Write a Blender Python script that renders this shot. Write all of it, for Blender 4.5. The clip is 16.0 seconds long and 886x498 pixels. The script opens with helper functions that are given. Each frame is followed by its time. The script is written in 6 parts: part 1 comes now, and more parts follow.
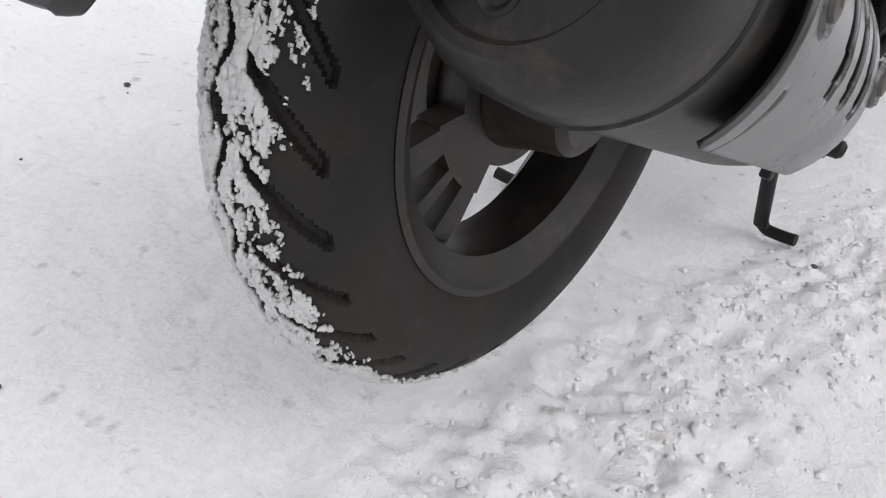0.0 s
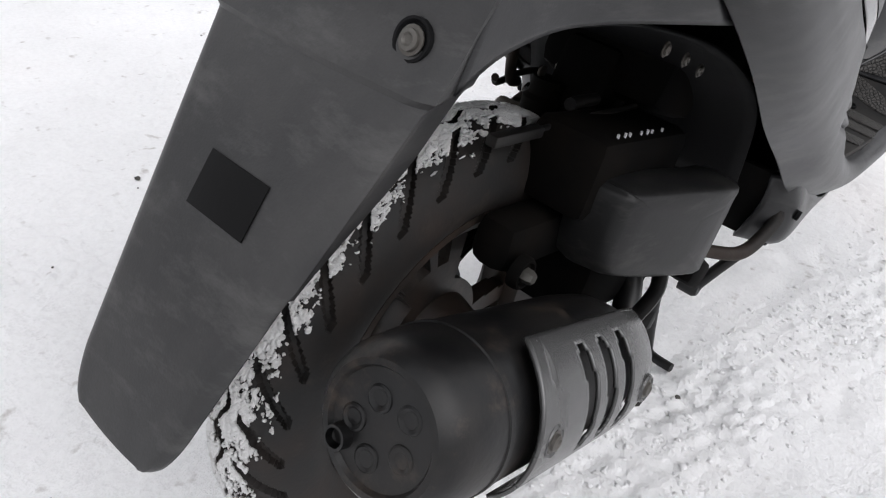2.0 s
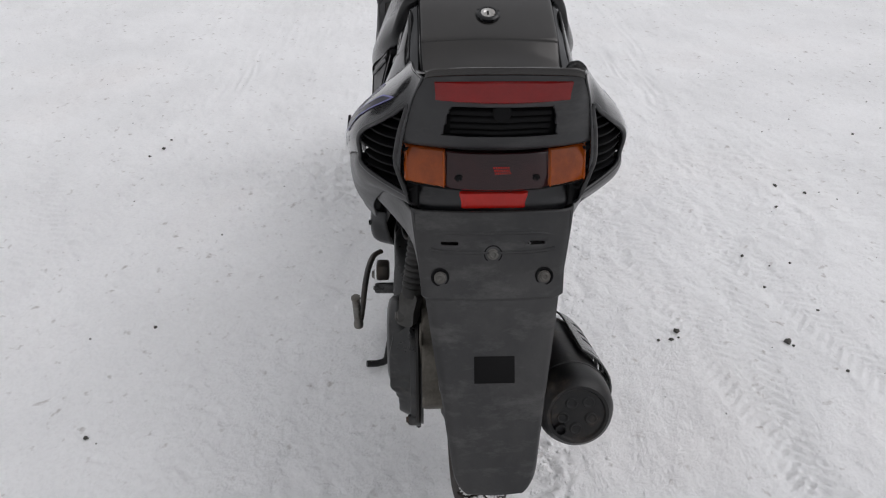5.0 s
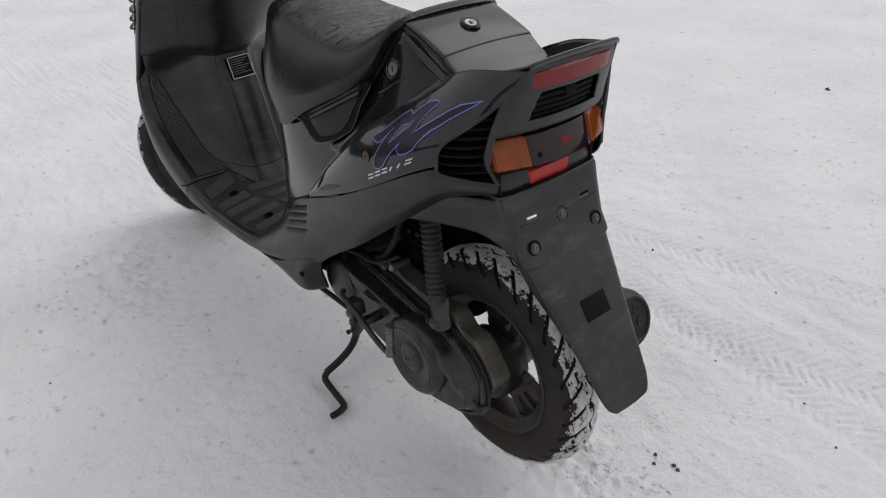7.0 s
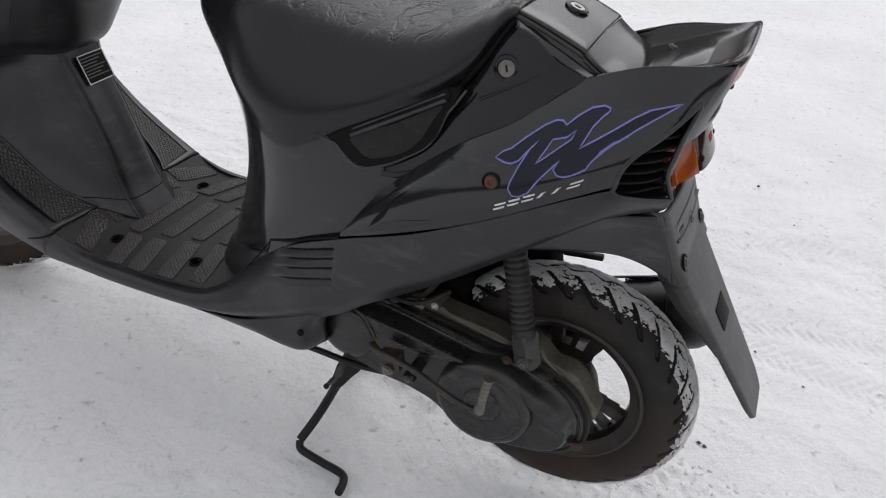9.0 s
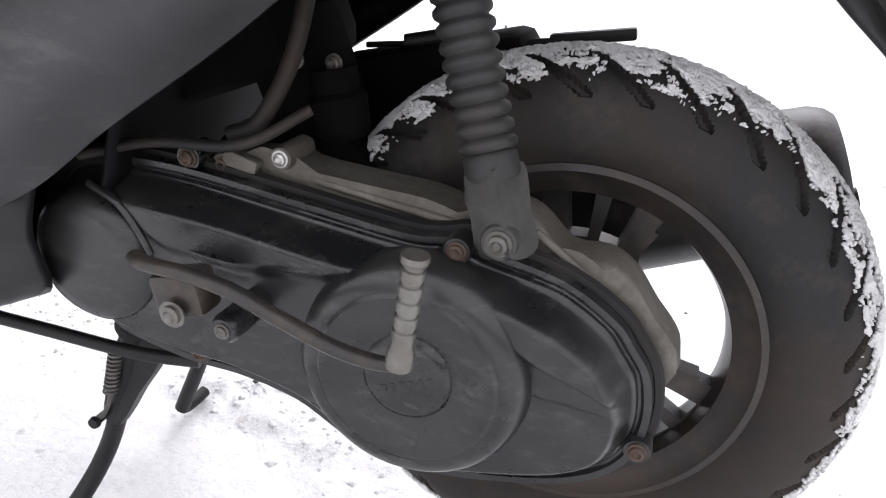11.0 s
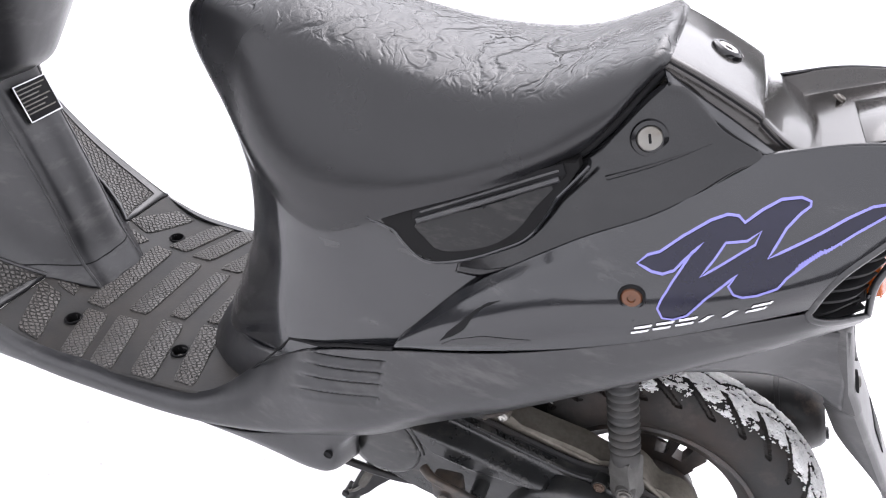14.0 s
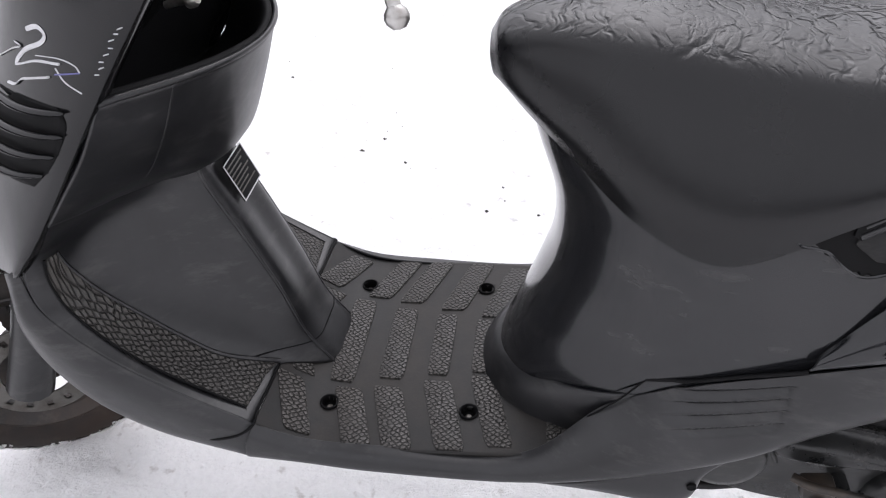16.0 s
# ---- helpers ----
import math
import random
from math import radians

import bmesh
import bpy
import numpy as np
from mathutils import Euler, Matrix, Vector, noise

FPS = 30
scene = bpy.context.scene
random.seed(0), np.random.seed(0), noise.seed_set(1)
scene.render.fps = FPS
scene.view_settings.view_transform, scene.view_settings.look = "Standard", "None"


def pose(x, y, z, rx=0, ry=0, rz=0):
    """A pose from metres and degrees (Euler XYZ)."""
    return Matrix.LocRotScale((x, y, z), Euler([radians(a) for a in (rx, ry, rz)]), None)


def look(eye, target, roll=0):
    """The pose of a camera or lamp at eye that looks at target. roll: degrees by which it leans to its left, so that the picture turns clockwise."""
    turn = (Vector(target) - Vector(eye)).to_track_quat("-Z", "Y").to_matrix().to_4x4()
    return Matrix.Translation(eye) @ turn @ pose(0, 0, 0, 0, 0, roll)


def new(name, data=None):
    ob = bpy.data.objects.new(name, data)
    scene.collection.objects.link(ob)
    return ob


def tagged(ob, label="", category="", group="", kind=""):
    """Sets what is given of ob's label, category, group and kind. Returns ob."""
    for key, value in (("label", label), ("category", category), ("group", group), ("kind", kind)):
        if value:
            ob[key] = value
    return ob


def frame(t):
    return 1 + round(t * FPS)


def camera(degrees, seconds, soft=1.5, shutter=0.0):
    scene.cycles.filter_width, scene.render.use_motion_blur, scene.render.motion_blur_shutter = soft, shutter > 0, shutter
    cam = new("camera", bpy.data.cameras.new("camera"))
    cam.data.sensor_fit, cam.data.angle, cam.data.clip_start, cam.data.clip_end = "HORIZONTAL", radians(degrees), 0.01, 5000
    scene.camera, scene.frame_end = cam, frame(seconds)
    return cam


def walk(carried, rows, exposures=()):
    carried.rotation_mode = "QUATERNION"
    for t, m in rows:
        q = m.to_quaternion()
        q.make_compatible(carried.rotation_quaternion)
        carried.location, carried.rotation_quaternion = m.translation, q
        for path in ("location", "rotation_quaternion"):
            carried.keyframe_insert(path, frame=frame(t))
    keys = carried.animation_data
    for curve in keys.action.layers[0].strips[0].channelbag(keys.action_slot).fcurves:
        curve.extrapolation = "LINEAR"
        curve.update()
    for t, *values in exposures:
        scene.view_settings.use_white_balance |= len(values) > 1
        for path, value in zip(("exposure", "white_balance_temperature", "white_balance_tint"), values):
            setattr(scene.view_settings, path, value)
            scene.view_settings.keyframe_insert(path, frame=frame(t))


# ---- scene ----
cam = camera(63.1, 16.0, soft=1.15)
PATH = [
    (0, (-0.369, -0.246, 0.411), (0.974, 0.792, -0.646), 6.0),
    (0.5, (-0.375, -0.246, 0.419), (0.962, 0.864, -0.572), 4.6),
    (1, (-0.389, -0.262, 0.455), (0.952, 0.863, -0.512), 4.9),
    (1.5, (-0.403, -0.282, 0.557), (0.934, 0.76, -0.505), 7.4),
    (2, (-0.391, -0.292, 0.706), (0.929, 0.668, -0.45), 10.0),
    (2.5, (-0.429, -0.306, 0.819), (0.938, 0.539, -0.372), 9.1),
    (3, (-0.563, -0.322, 0.931), (0.919, 0.336, -0.239), 6.2),
    (3.5, (-0.732, -0.305, 1.077), (0.833, 0.127, -0.092), 3.1),
    (4, (-0.789, -0.193, 1.114), (0.831, 0.099, -0.023), 1.9),
    (4.5, (-0.835, -0.071, 1.129), (0.795, 0.065, -0.022), 1.1),
    (4.7, (-0.858, -0.005, 1.124), (0.781, 0.047, -0.02), 1.2),
    (6.8, (-0.774, 0.662, 1.117), (0.623, -0.304, 0.062), -3.0),
    (7, (-0.733, 0.71, 1.12), (0.601, -0.354, 0.077), -2.3),
    (7.5, (-0.63, 0.793, 1.118), (0.576, -0.448, 0.115), -2.0),
    (8, (-0.474, 0.855, 1.137), (0.558, -0.52, 0.115), -0.7),
    (8.5, (-0.303, 0.914, 1.119), (0.537, -0.585, 0.096), 1.9),
    (9, (-0.147, 0.885, 1.08), (0.499, -0.652, -0.023), 4.2),
    (9.2, (-0.117, 0.849, 1.027), (0.468, -0.684, -0.117), 4.8),
    (11.3, (-0.03, 0.49, 0.529), (0.49, -1.279, -0.245), 1.9),
    (11.5, (-0.018, 0.496, 0.533), (0.559, -1.257, -0.237), 1.1),
    (12, (0.023, 0.53, 0.561), (0.678, -1.197, -0.206), 0.5),
    (12.5, (0.04, 0.569, 0.687), (0.728, -1.058, -0.251), 1.7),
    (13, (0.023, 0.599, 0.852), (0.698, -0.946, -0.223), 4.2),
    (13.5, (0.027, 0.629, 0.981), (0.656, -0.903, -0.141), 5.5),
    (14, (0.103, 0.692, 1.046), (0.591, -0.884, -0.085), 6.3),
    (14.5, (0.198, 0.741, 1.052), (0.598, -0.851, -0.091), 5.1),
    (15, (0.309, 0.75, 1.042), (0.669, -0.834, -0.125), 2.7),
    (15.5, (0.432, 0.725, 1.053), (0.751, -0.82, -0.176), 0.1),
    (16, (0.561, 0.697, 1.064), (0.836, -0.853, -0.169), -1.4),
]
walk(cam, [(t, look(eye, target, roll)) for t, eye, target, roll in PATH],
     exposures=[(t, stops, *((6330, 12) if t < 10 else (6250, 16))) for t, stops in ((0.0, 0.62), (1.0, 0.42), (1.6, 0.42), (2.0, 0.68), (2.7, 0.84), (3.5, 0.56), (4.0, 0.34), (4.5, 0.14), (7.0, 0.02), (8.5, 0.14), (9.2, 0.42), (11.3, 1.76), (11.9, 2.0), (12.5, 2.06), (13.6, 2.14), (14.2, 2.06), (14.6, 1.84), (15.0, 1.58), (15.4, 1.38), (16.0, 1.05))])

# ---- world and sun: a bright overcast winter sky ----
world = bpy.data.worlds.new("overcast_sky")
scene.world = world
world.use_nodes = True
wn = world.node_tree.nodes
wl = world.node_tree.links
sky = wn.new("ShaderNodeTexSky")
sky.sky_type = "NISHITA"
sky.sun_disc = False
sky.sun_elevation = radians(51)
sky.sun_rotation = radians(181)
sky.dust_density = 3.0
sky.air_density = 1.0
grey = wn.new("ShaderNodeHueSaturation")
grey.inputs["Saturation"].default_value = 0.07
wl.new(sky.outputs[0], grey.inputs["Color"])
# a nearly even cloud cover with the sky's own glow behind it
cloud = wn.new("ShaderNodeMix")
cloud.data_type = "RGBA"
cloud.inputs["Factor"].default_value = 0.76
cloud.inputs["B"].default_value = (4.7, 4.7, 4.7, 1)
wl.new(grey.outputs[0], cloud.inputs["A"])
wl.new(cloud.outputs["Result"], wn["Background"].inputs["Color"])
wn["Background"].inputs["Strength"].default_value = 0.15
sun = new("sun", bpy.data.lights.new("sun", "SUN"))
sun.data.energy, sun.data.angle, sun.data.color = 0.5, radians(50), (1.0, 0.97, 0.94)
sun.matrix_world = look((-0.02, -0.90, 1.12), (0.0, 0.0, 0.0))


# ---- materials ----
def material(name, base, rough=0.5, metal=0.0, grain=60.0, vary=0.25, bump=0.15, coat=0.0, stain=None, amount=0.5, stain_scale=9.0, bump_mm=0.4, spec=0.5, wave=0.0):
    """A surface with fine grain, larger stains of its own colour, and a little relief."""
    m = bpy.data.materials.new(name)
    m.use_nodes = True
    n, l = m.node_tree.nodes, m.node_tree.links
    b = n["Principled BSDF"]
    co = n.new("ShaderNodeTexCoord")
    fine = n.new("ShaderNodeTexNoise")
    fine.inputs["Scale"].default_value = grain
    fine.inputs["Detail"].default_value = 6.0
    l.new(co.outputs["Object"], fine.inputs["Vector"])
    wide = n.new("ShaderNodeTexNoise")
    wide.inputs["Scale"].default_value = stain_scale
    wide.inputs["Detail"].default_value = 5.0
    wide.inputs["Roughness"].default_value = 0.65
    l.new(co.outputs["Object"], wide.inputs["Vector"])
    ramp = n.new("ShaderNodeValToRGB")
    ramp.color_ramp.elements[0].position = 0.42
    ramp.color_ramp.elements[1].position = 0.72
    l.new(wide.outputs["Fac"], ramp.inputs["Fac"])
    mix = n.new("ShaderNodeMix")
    mix.data_type = "RGBA"
    mix.inputs["A"].default_value = (*base, 1)
    mix.inputs["B"].default_value = (*(stain or [c * (1 + vary) for c in base]), 1)
    scale = n.new("ShaderNodeMath")
    scale.operation = "MULTIPLY"
    scale.inputs[1].default_value = amount
    l.new(ramp.outputs["Color"], scale.inputs[0])
    l.new(scale.outputs[0], mix.inputs["Factor"])
    tone = n.new("ShaderNodeMix")
    tone.data_type = "RGBA"
    tone.blend_type = "MULTIPLY"
    tone.inputs["Factor"].default_value = vary
    l.new(mix.outputs["Result"], tone.inputs["A"])
    l.new(fine.outputs["Fac"], tone.inputs["B"])
    l.new(tone.outputs["Result"], b.inputs["Base Color"])
    r = n.new("ShaderNodeMapRange")
    r.inputs["To Min"].default_value = max(rough - 0.12, 0.03)
    r.inputs["To Max"].default_value = min(rough + 0.12, 1.0)
    l.new(wide.outputs["Fac"], r.inputs["Value"])
    l.new(r.outputs["Result"], b.inputs["Roughness"])
    b.inputs["Metallic"].default_value = metal
    b.inputs["Specular IOR Level"].default_value = spec
    b.inputs["Coat Weight"].default_value = coat
    b.inputs["Coat Roughness"].default_value = 0.08
    rel = n.new("ShaderNodeBump")
    rel.inputs["Strength"].default_value = bump
    rel.inputs["Distance"].default_value = bump_mm / 1000
    l.new(fine.outputs["Fac"], rel.inputs["Height"])
    l.new(rel.outputs["Normal"], b.inputs["Normal"])
    if wave:  # slow dents that bend the reflections
        slow = n.new("ShaderNodeTexNoise")
        slow.inputs["Scale"].default_value = 11.0
        slow.inputs["Detail"].default_value = 3.0
        l.new(co.outputs["Object"], slow.inputs["Vector"])
        dent = n.new("ShaderNodeBump")
        dent.inputs["Strength"].default_value = 0.6
        dent.inputs["Distance"].default_value = wave / 1000
        l.new(slow.outputs["Fac"], dent.inputs["Height"])
        l.new(dent.outputs["Normal"], rel.inputs["Normal"])
    return m


plastic = material("matte_black_plastic", (0.0060, 0.0062, 0.0074), 0.36, grain=900, bump=0.25, stain=(0.022, 0.022, 0.024), amount=0.8, stain_scale=9, spec=0.55, wave=4)
flap_plastic = material("dusty_grey_flap_plastic", (0.019, 0.019, 0.0198), 0.42, grain=600, bump=0.3, stain=(0.042, 0.0405, 0.040), amount=0.9, stain_scale=11, spec=0.5, wave=3)
lid_paint = material("lid_black_paint", (0.026, 0.024, 0.0225), 0.20, metal=0.4, grain=500, bump=0.04, coat=0.35, stain=(0.050, 0.045, 0.041), stain_scale=8, spec=0.4, wave=1)
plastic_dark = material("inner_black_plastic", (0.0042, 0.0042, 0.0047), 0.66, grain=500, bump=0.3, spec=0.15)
paint = material("charcoal_paint", (0.014, 0.0145, 0.0165), 0.16, metal=0.2, grain=700, bump=0.03, coat=0.5, spec=0.3, stain=(0.018, 0.0185, 0.0205), amount=0.7, stain_scale=6, wave=0.8)
gloss = material("gloss_black_paint", (0.004, 0.004, 0.0048), 0.12, grain=500, bump=0.03, coat=0.15, spec=0.28, stain=(0.014, 0.014, 0.015), stain_scale=6, wave=2)
rubber = material("tyre_rubber", (0.0085, 0.0083, 0.0081), 0.66, grain=300, bump=0.5, spec=0.35, stain=(0.046, 0.027, 0.018), amount=0.62, stain_scale=6)
black_metal = material("black_painted_metal", (0.008, 0.008, 0.0085), 0.5, metal=0.0, grain=240, bump=0.35, stain=(0.04, 0.032, 0.026), amount=0.4, stain_scale=14, spec=0.3)
exhaust_black = material("heat_worn_black_steel", (0.004, 0.004, 0.0044), 0.42, grain=180, bump=0.5, spec=0.36, stain=(0.022, 0.019, 0.017), amount=0.75, stain_scale=16)
case_paint = material("dusty_black_casing", (0.009, 0.0095, 0.010), 0.29, grain=300, bump=0.2, stain=(0.032, 0.032, 0.0315), amount=0.7, stain_scale=11, wave=3)
shroud_plastic = material("grey_shroud_plastic", (0.011, 0.011, 0.0113), 0.42, grain=400, bump=0.2, stain=(0.018, 0.018, 0.018), stain_scale=9, spec=0.22)
# brown-stained black, set darker to carry the enclosed engine cavity's shade
cavity_black = material("shaded_engine_black", (0.003, 0.003, 0.003), 0.85, grain=200, bump=0.4, stain=(0.012, 0.009, 0.007), stain_scale=12, spec=0.06)
boot_rubber = material("boot_rubber", (0.012, 0.012, 0.012), 0.62, grain=300, bump=0.3, stain=(0.04, 0.034, 0.028), amount=0.6, stain_scale=20)
alloy = material("dirty_cast_alloy", (0.17, 0.155, 0.130), 0.62, metal=0.35, grain=220, bump=0.6, stain=(0.06, 0.05, 0.04), amount=0.7, stain_scale=26, vary=0.5)
wheel_paint = material("grey_wheel_paint", (0.020, 0.018, 0.017), 0.42, metal=0.2, grain=200, bump=0.4, stain=(0.056, 0.034, 0.023), amount=0.8, stain_scale=15)
steel = material("worn_bright_steel", (0.55, 0.54, 0.52), 0.35, metal=0.9, grain=150, bump=0.3, stain=(0.16, 0.12, 0.09), amount=0.6, stain_scale=40)
dull_steel = material("dull_zinc_steel", (0.14, 0.135, 0.125), 0.5, metal=0.6, grain=200, bump=0.4, stain=(0.06, 0.045, 0.035), amount=0.7, stain_scale=30)
shield_paint = material("grey_heat_shield_paint", (0.12, 0.12, 0.12), 0.26, metal=0.6, grain=300, bump=0.15, stain=(0.05, 0.048, 0.045), amount=0.5, stain_scale=16)
kick_steel = material("worn_kick_steel", (0.19, 0.185, 0.17), 0.42, metal=0.75, grain=150, bump=0.3, stain=(0.10, 0.08, 0.06), amount=0.7, stain_scale=40)
dark_alloy = material("grimy_grey_alloy", (0.085, 0.083, 0.078), 0.5, metal=0.35, grain=220, bump=0.5, stain=(0.03, 0.027, 0.024), amount=0.7, stain_scale=26, vary=0.5)
worn_lever = material("worn_blackened_lever", (0.032, 0.030, 0.028), 0.42, metal=0.35, grain=180, bump=0.5, stain=(0.10, 0.072, 0.052), amount=0.8, stain_scale=34)
rust = material("brown_rust", (0.060, 0.036, 0.024), 0.8, grain=200, bump=0.8, stain=(0.11, 0.08, 0.058), stain_scale=60)
decal_white = material("worn_white_decal", (0.62, 0.62, 0.64), 0.4, grain=300, vary=0.3)
decal_violet = material("violet_decal", (0.16, 0.155, 0.42), 0.35, grain=300, vary=0.3)
decal_navy = material("dark_navy_decal", (0.005, 0.005, 0.016), 0.3, grain=300, stain=(0.012, 0.012, 0.03), stain_scale=25, spec=0.3)
ochre_wire = material("copper_wire", (0.45, 0.2, 0.09), 0.4, metal=0.7)
ring_dark = material("far_dark_ring", (0.035, 0.033, 0.03), 0.9, grain=2, vary=0.5, bump=0.0, stain=(0.09, 0.088, 0.085), stain_scale=0.4, amount=0.6)
pebble_stone = material("wet_gravel", (0.075, 0.07, 0.063), 0.8, grain=120, vary=0.6, bump=0.8, stain=(0.14, 0.13, 0.11), stain_scale=30)


def scuffed(m, tint, amount=0.5, scale=16.0, stretch=(1.0, 1.0, 3.0), low=0.52):
    """Pale scuffs and dried splashes over a finished surface."""
    n, l = m.node_tree.nodes, m.node_tree.links
    b = n["Principled BSDF"]
    co = n.new("ShaderNodeTexCoord")
    lay = n.new("ShaderNodeMapping")
    lay.inputs["Scale"].default_value = stretch
    lay.inputs["Rotation"].default_value = (0.4, 0.7, 0.2)
    l.new(co.outputs["Object"], lay.inputs["Vector"])
    t = n.new("ShaderNodeTexNoise")
    t.inputs["Scale"].default_value = scale
    t.inputs["Detail"].default_value = 9.0
    t.inputs["Roughness"].default_value = 0.72
    l.new(lay.outputs["Vector"], t.inputs["Vector"])
    f = n.new("ShaderNodeMapRange")
    f.inputs["From Min"].default_value = low
    f.inputs["From Max"].default_value = low + 0.16
    f.inputs["To Max"].default_value = amount
    l.new(t.outputs["Fac"], f.inputs["Value"])
    mix = n.new("ShaderNodeMix")
    mix.data_type = "RGBA"
    mix.inputs["B"].default_value = (*tint, 1)
    l.new(f.outputs["Result"], mix.inputs["Factor"])
    l.new(b.inputs["Base Color"].links[0].from_socket, mix.inputs["A"])
    l.new(mix.outputs["Result"], b.inputs["Base Color"])


scuffed(plastic, (0.052, 0.050, 0.049), 0.55, 13.0)
scuffed(flap_plastic, (0.075, 0.073, 0.071), 0.6, 12.0)
scuffed(paint, (0.075, 0.074, 0.073), 0.30, 10.0, low=0.55)
scuffed(case_paint, (0.075, 0.070, 0.063), 0.45, 26.0)
scuffed(exhaust_black, (0.075, 0.055, 0.042), 0.55, 30.0, (1, 1, 1), 0.54)
scuffed(wheel_paint, (0.075, 0.060, 0.050), 0.5, 30.0, (1, 1, 1))
scuffed(rubber, (0.060, 0.046, 0.037), 0.4, 20.0, (1, 1, 1), 0.52)
scuffed(shroud_plastic, (0.05, 0.048, 0.045), 0.5, 14.0)
scuffed(gloss, (0.030, 0.030, 0.030), 0.25, 9.0)


def lens_material(name, base, rough=0.16, stain=None):
    m = material(name, base, rough, grain=400, vary=0.25, bump=0.1, coat=0.05, spec=0.3, stain=stain, amount=0.9, stain_scale=24)
    b = m.node_tree.nodes["Principled BSDF"]
    b.inputs["Transmission Weight"].default_value = 0.25
    b.inputs["Subsurface Weight"].default_value = 0.0
    return m


red_lens = lens_material("red_lens", (0.25, 0.010, 0.010))
red_bright = lens_material("red_reflector", (0.62, 0.018, 0.012))
amber_lens = lens_material("amber_lens", (0.36, 0.070, 0.006), 0.08, (0.17, 0.030, 0.004))
amber_bright = lens_material("amber_prism", (0.40, 0.080, 0.008), 0.2)
dull_amber = lens_material("dull_amber_lens", (0.10, 0.035, 0.012), 0.3)
smoke_lens = lens_material("smoked_red_lens", (0.034, 0.008, 0.009), 0.06, (0.014, 0.004, 0.006))


def vinyl_material():
    """Seat vinyl: a smooth skin with long branching creases and finer wrinkles on the worn top."""
    m = material("creased_black_vinyl", (0.0065, 0.0065, 0.0075), 0.27, grain=700, bump=0.3, stain=(0.012, 0.012, 0.013), stain_scale=6, spec=0.36)
    n, l = m.node_tree.nodes, m.node_tree.links
    b = n["Principled BSDF"]
    co = n.new("ShaderNodeTexCoord")
    sway = n.new("ShaderNodeTexNoise")
    sway.inputs["Scale"].default_value = 17.0
    sway.inputs["Detail"].default_value = 3.0
    l.new(co.outputs["Object"], sway.inputs["Vector"])
    bend = n.new("ShaderNodeMix")
    bend.data_type = "RGBA"
    bend.blend_type = "LINEAR_LIGHT"
    bend.inputs["Factor"].default_value = 0.035
    l.new(co.outputs["Object"], bend.inputs["A"])
    l.new(sway.outputs["Color"], bend.inputs["B"])
    sep = n.new("ShaderNodeSeparateXYZ")
    geo = n.new("ShaderNodeNewGeometry")
    l.new(geo.outputs["Normal"], sep.inputs[0])
    # creases only on the flat top where riders sit
    top = n.new("ShaderNodeMapRange")
    top.inputs["From Min"].default_value = 0.72
    top.inputs["From Max"].default_value = 0.93
    l.new(sep.outputs["Z"], top.inputs["Value"])
    last = None
    for scale, stretch, turn, width, depth, low, high in ((19.0, 0.32, 0.5, 0.075, 0.0016, 0.45, 0.60), (58.0, 0.5, -0.7, 0.14, 0.0006, 0.42, 0.60), (41.0, 0.35, 1.3, 0.11, 0.0007, 0.45, 0.62), (95.0, 0.6, 0.2, 0.22, 0.0004, 0.34, 0.64)):
        lay = n.new("ShaderNodeMapping")
        lay.inputs["Scale"].default_value = (1.0, stretch, 1.0)
        lay.inputs["Rotation"].default_value = (0, 0, turn)
        l.new(bend.outputs["Result"], lay.inputs["Vector"])
        cell = n.new("ShaderNodeTexVoronoi")
        cell.feature = "DISTANCE_TO_EDGE"
        cell.voronoi_dimensions = "2D"
        cell.inputs["Scale"].default_value = scale
        l.new(lay.outputs["Vector"], cell.inputs["Vector"])
        line = n.new("ShaderNodeMapRange")
        line.inputs["From Max"].default_value = width
        line.interpolation_type = "SMOOTHSTEP"
        l.new(cell.outputs["Distance"], line.inputs["Value"])
        where = n.new("ShaderNodeTexNoise")
        where.inputs["Scale"].default_value = scale * 0.55
        l.new(co.outputs["Object"], where.inputs["Vector"])
        some = n.new("ShaderNodeMapRange")
        some.inputs["From Min"].default_value = low
        some.inputs["From Max"].default_value = high
        l.new(where.outputs["Fac"], some.inputs["Value"])
        both = n.new("ShaderNodeMath")
        both.operation = "MULTIPLY"
        l.new(top.outputs["Result"], both.inputs[0])
        l.new(some.outputs["Result"], both.inputs[1])
        rel = n.new("ShaderNodeBump")
        rel.inputs["Distance"].default_value = depth
        l.new(both.outputs[0], rel.inputs["Strength"])
        l.new(line.outputs["Result"], rel.inputs["Height"])
        if last:
            l.new(last.outputs["Normal"], rel.inputs["Normal"])
        last = rel
    l.new(last.outputs["Normal"], b.inputs["Normal"].links[0].from_node.inputs["Normal"])
    return m


vinyl = vinyl_material()


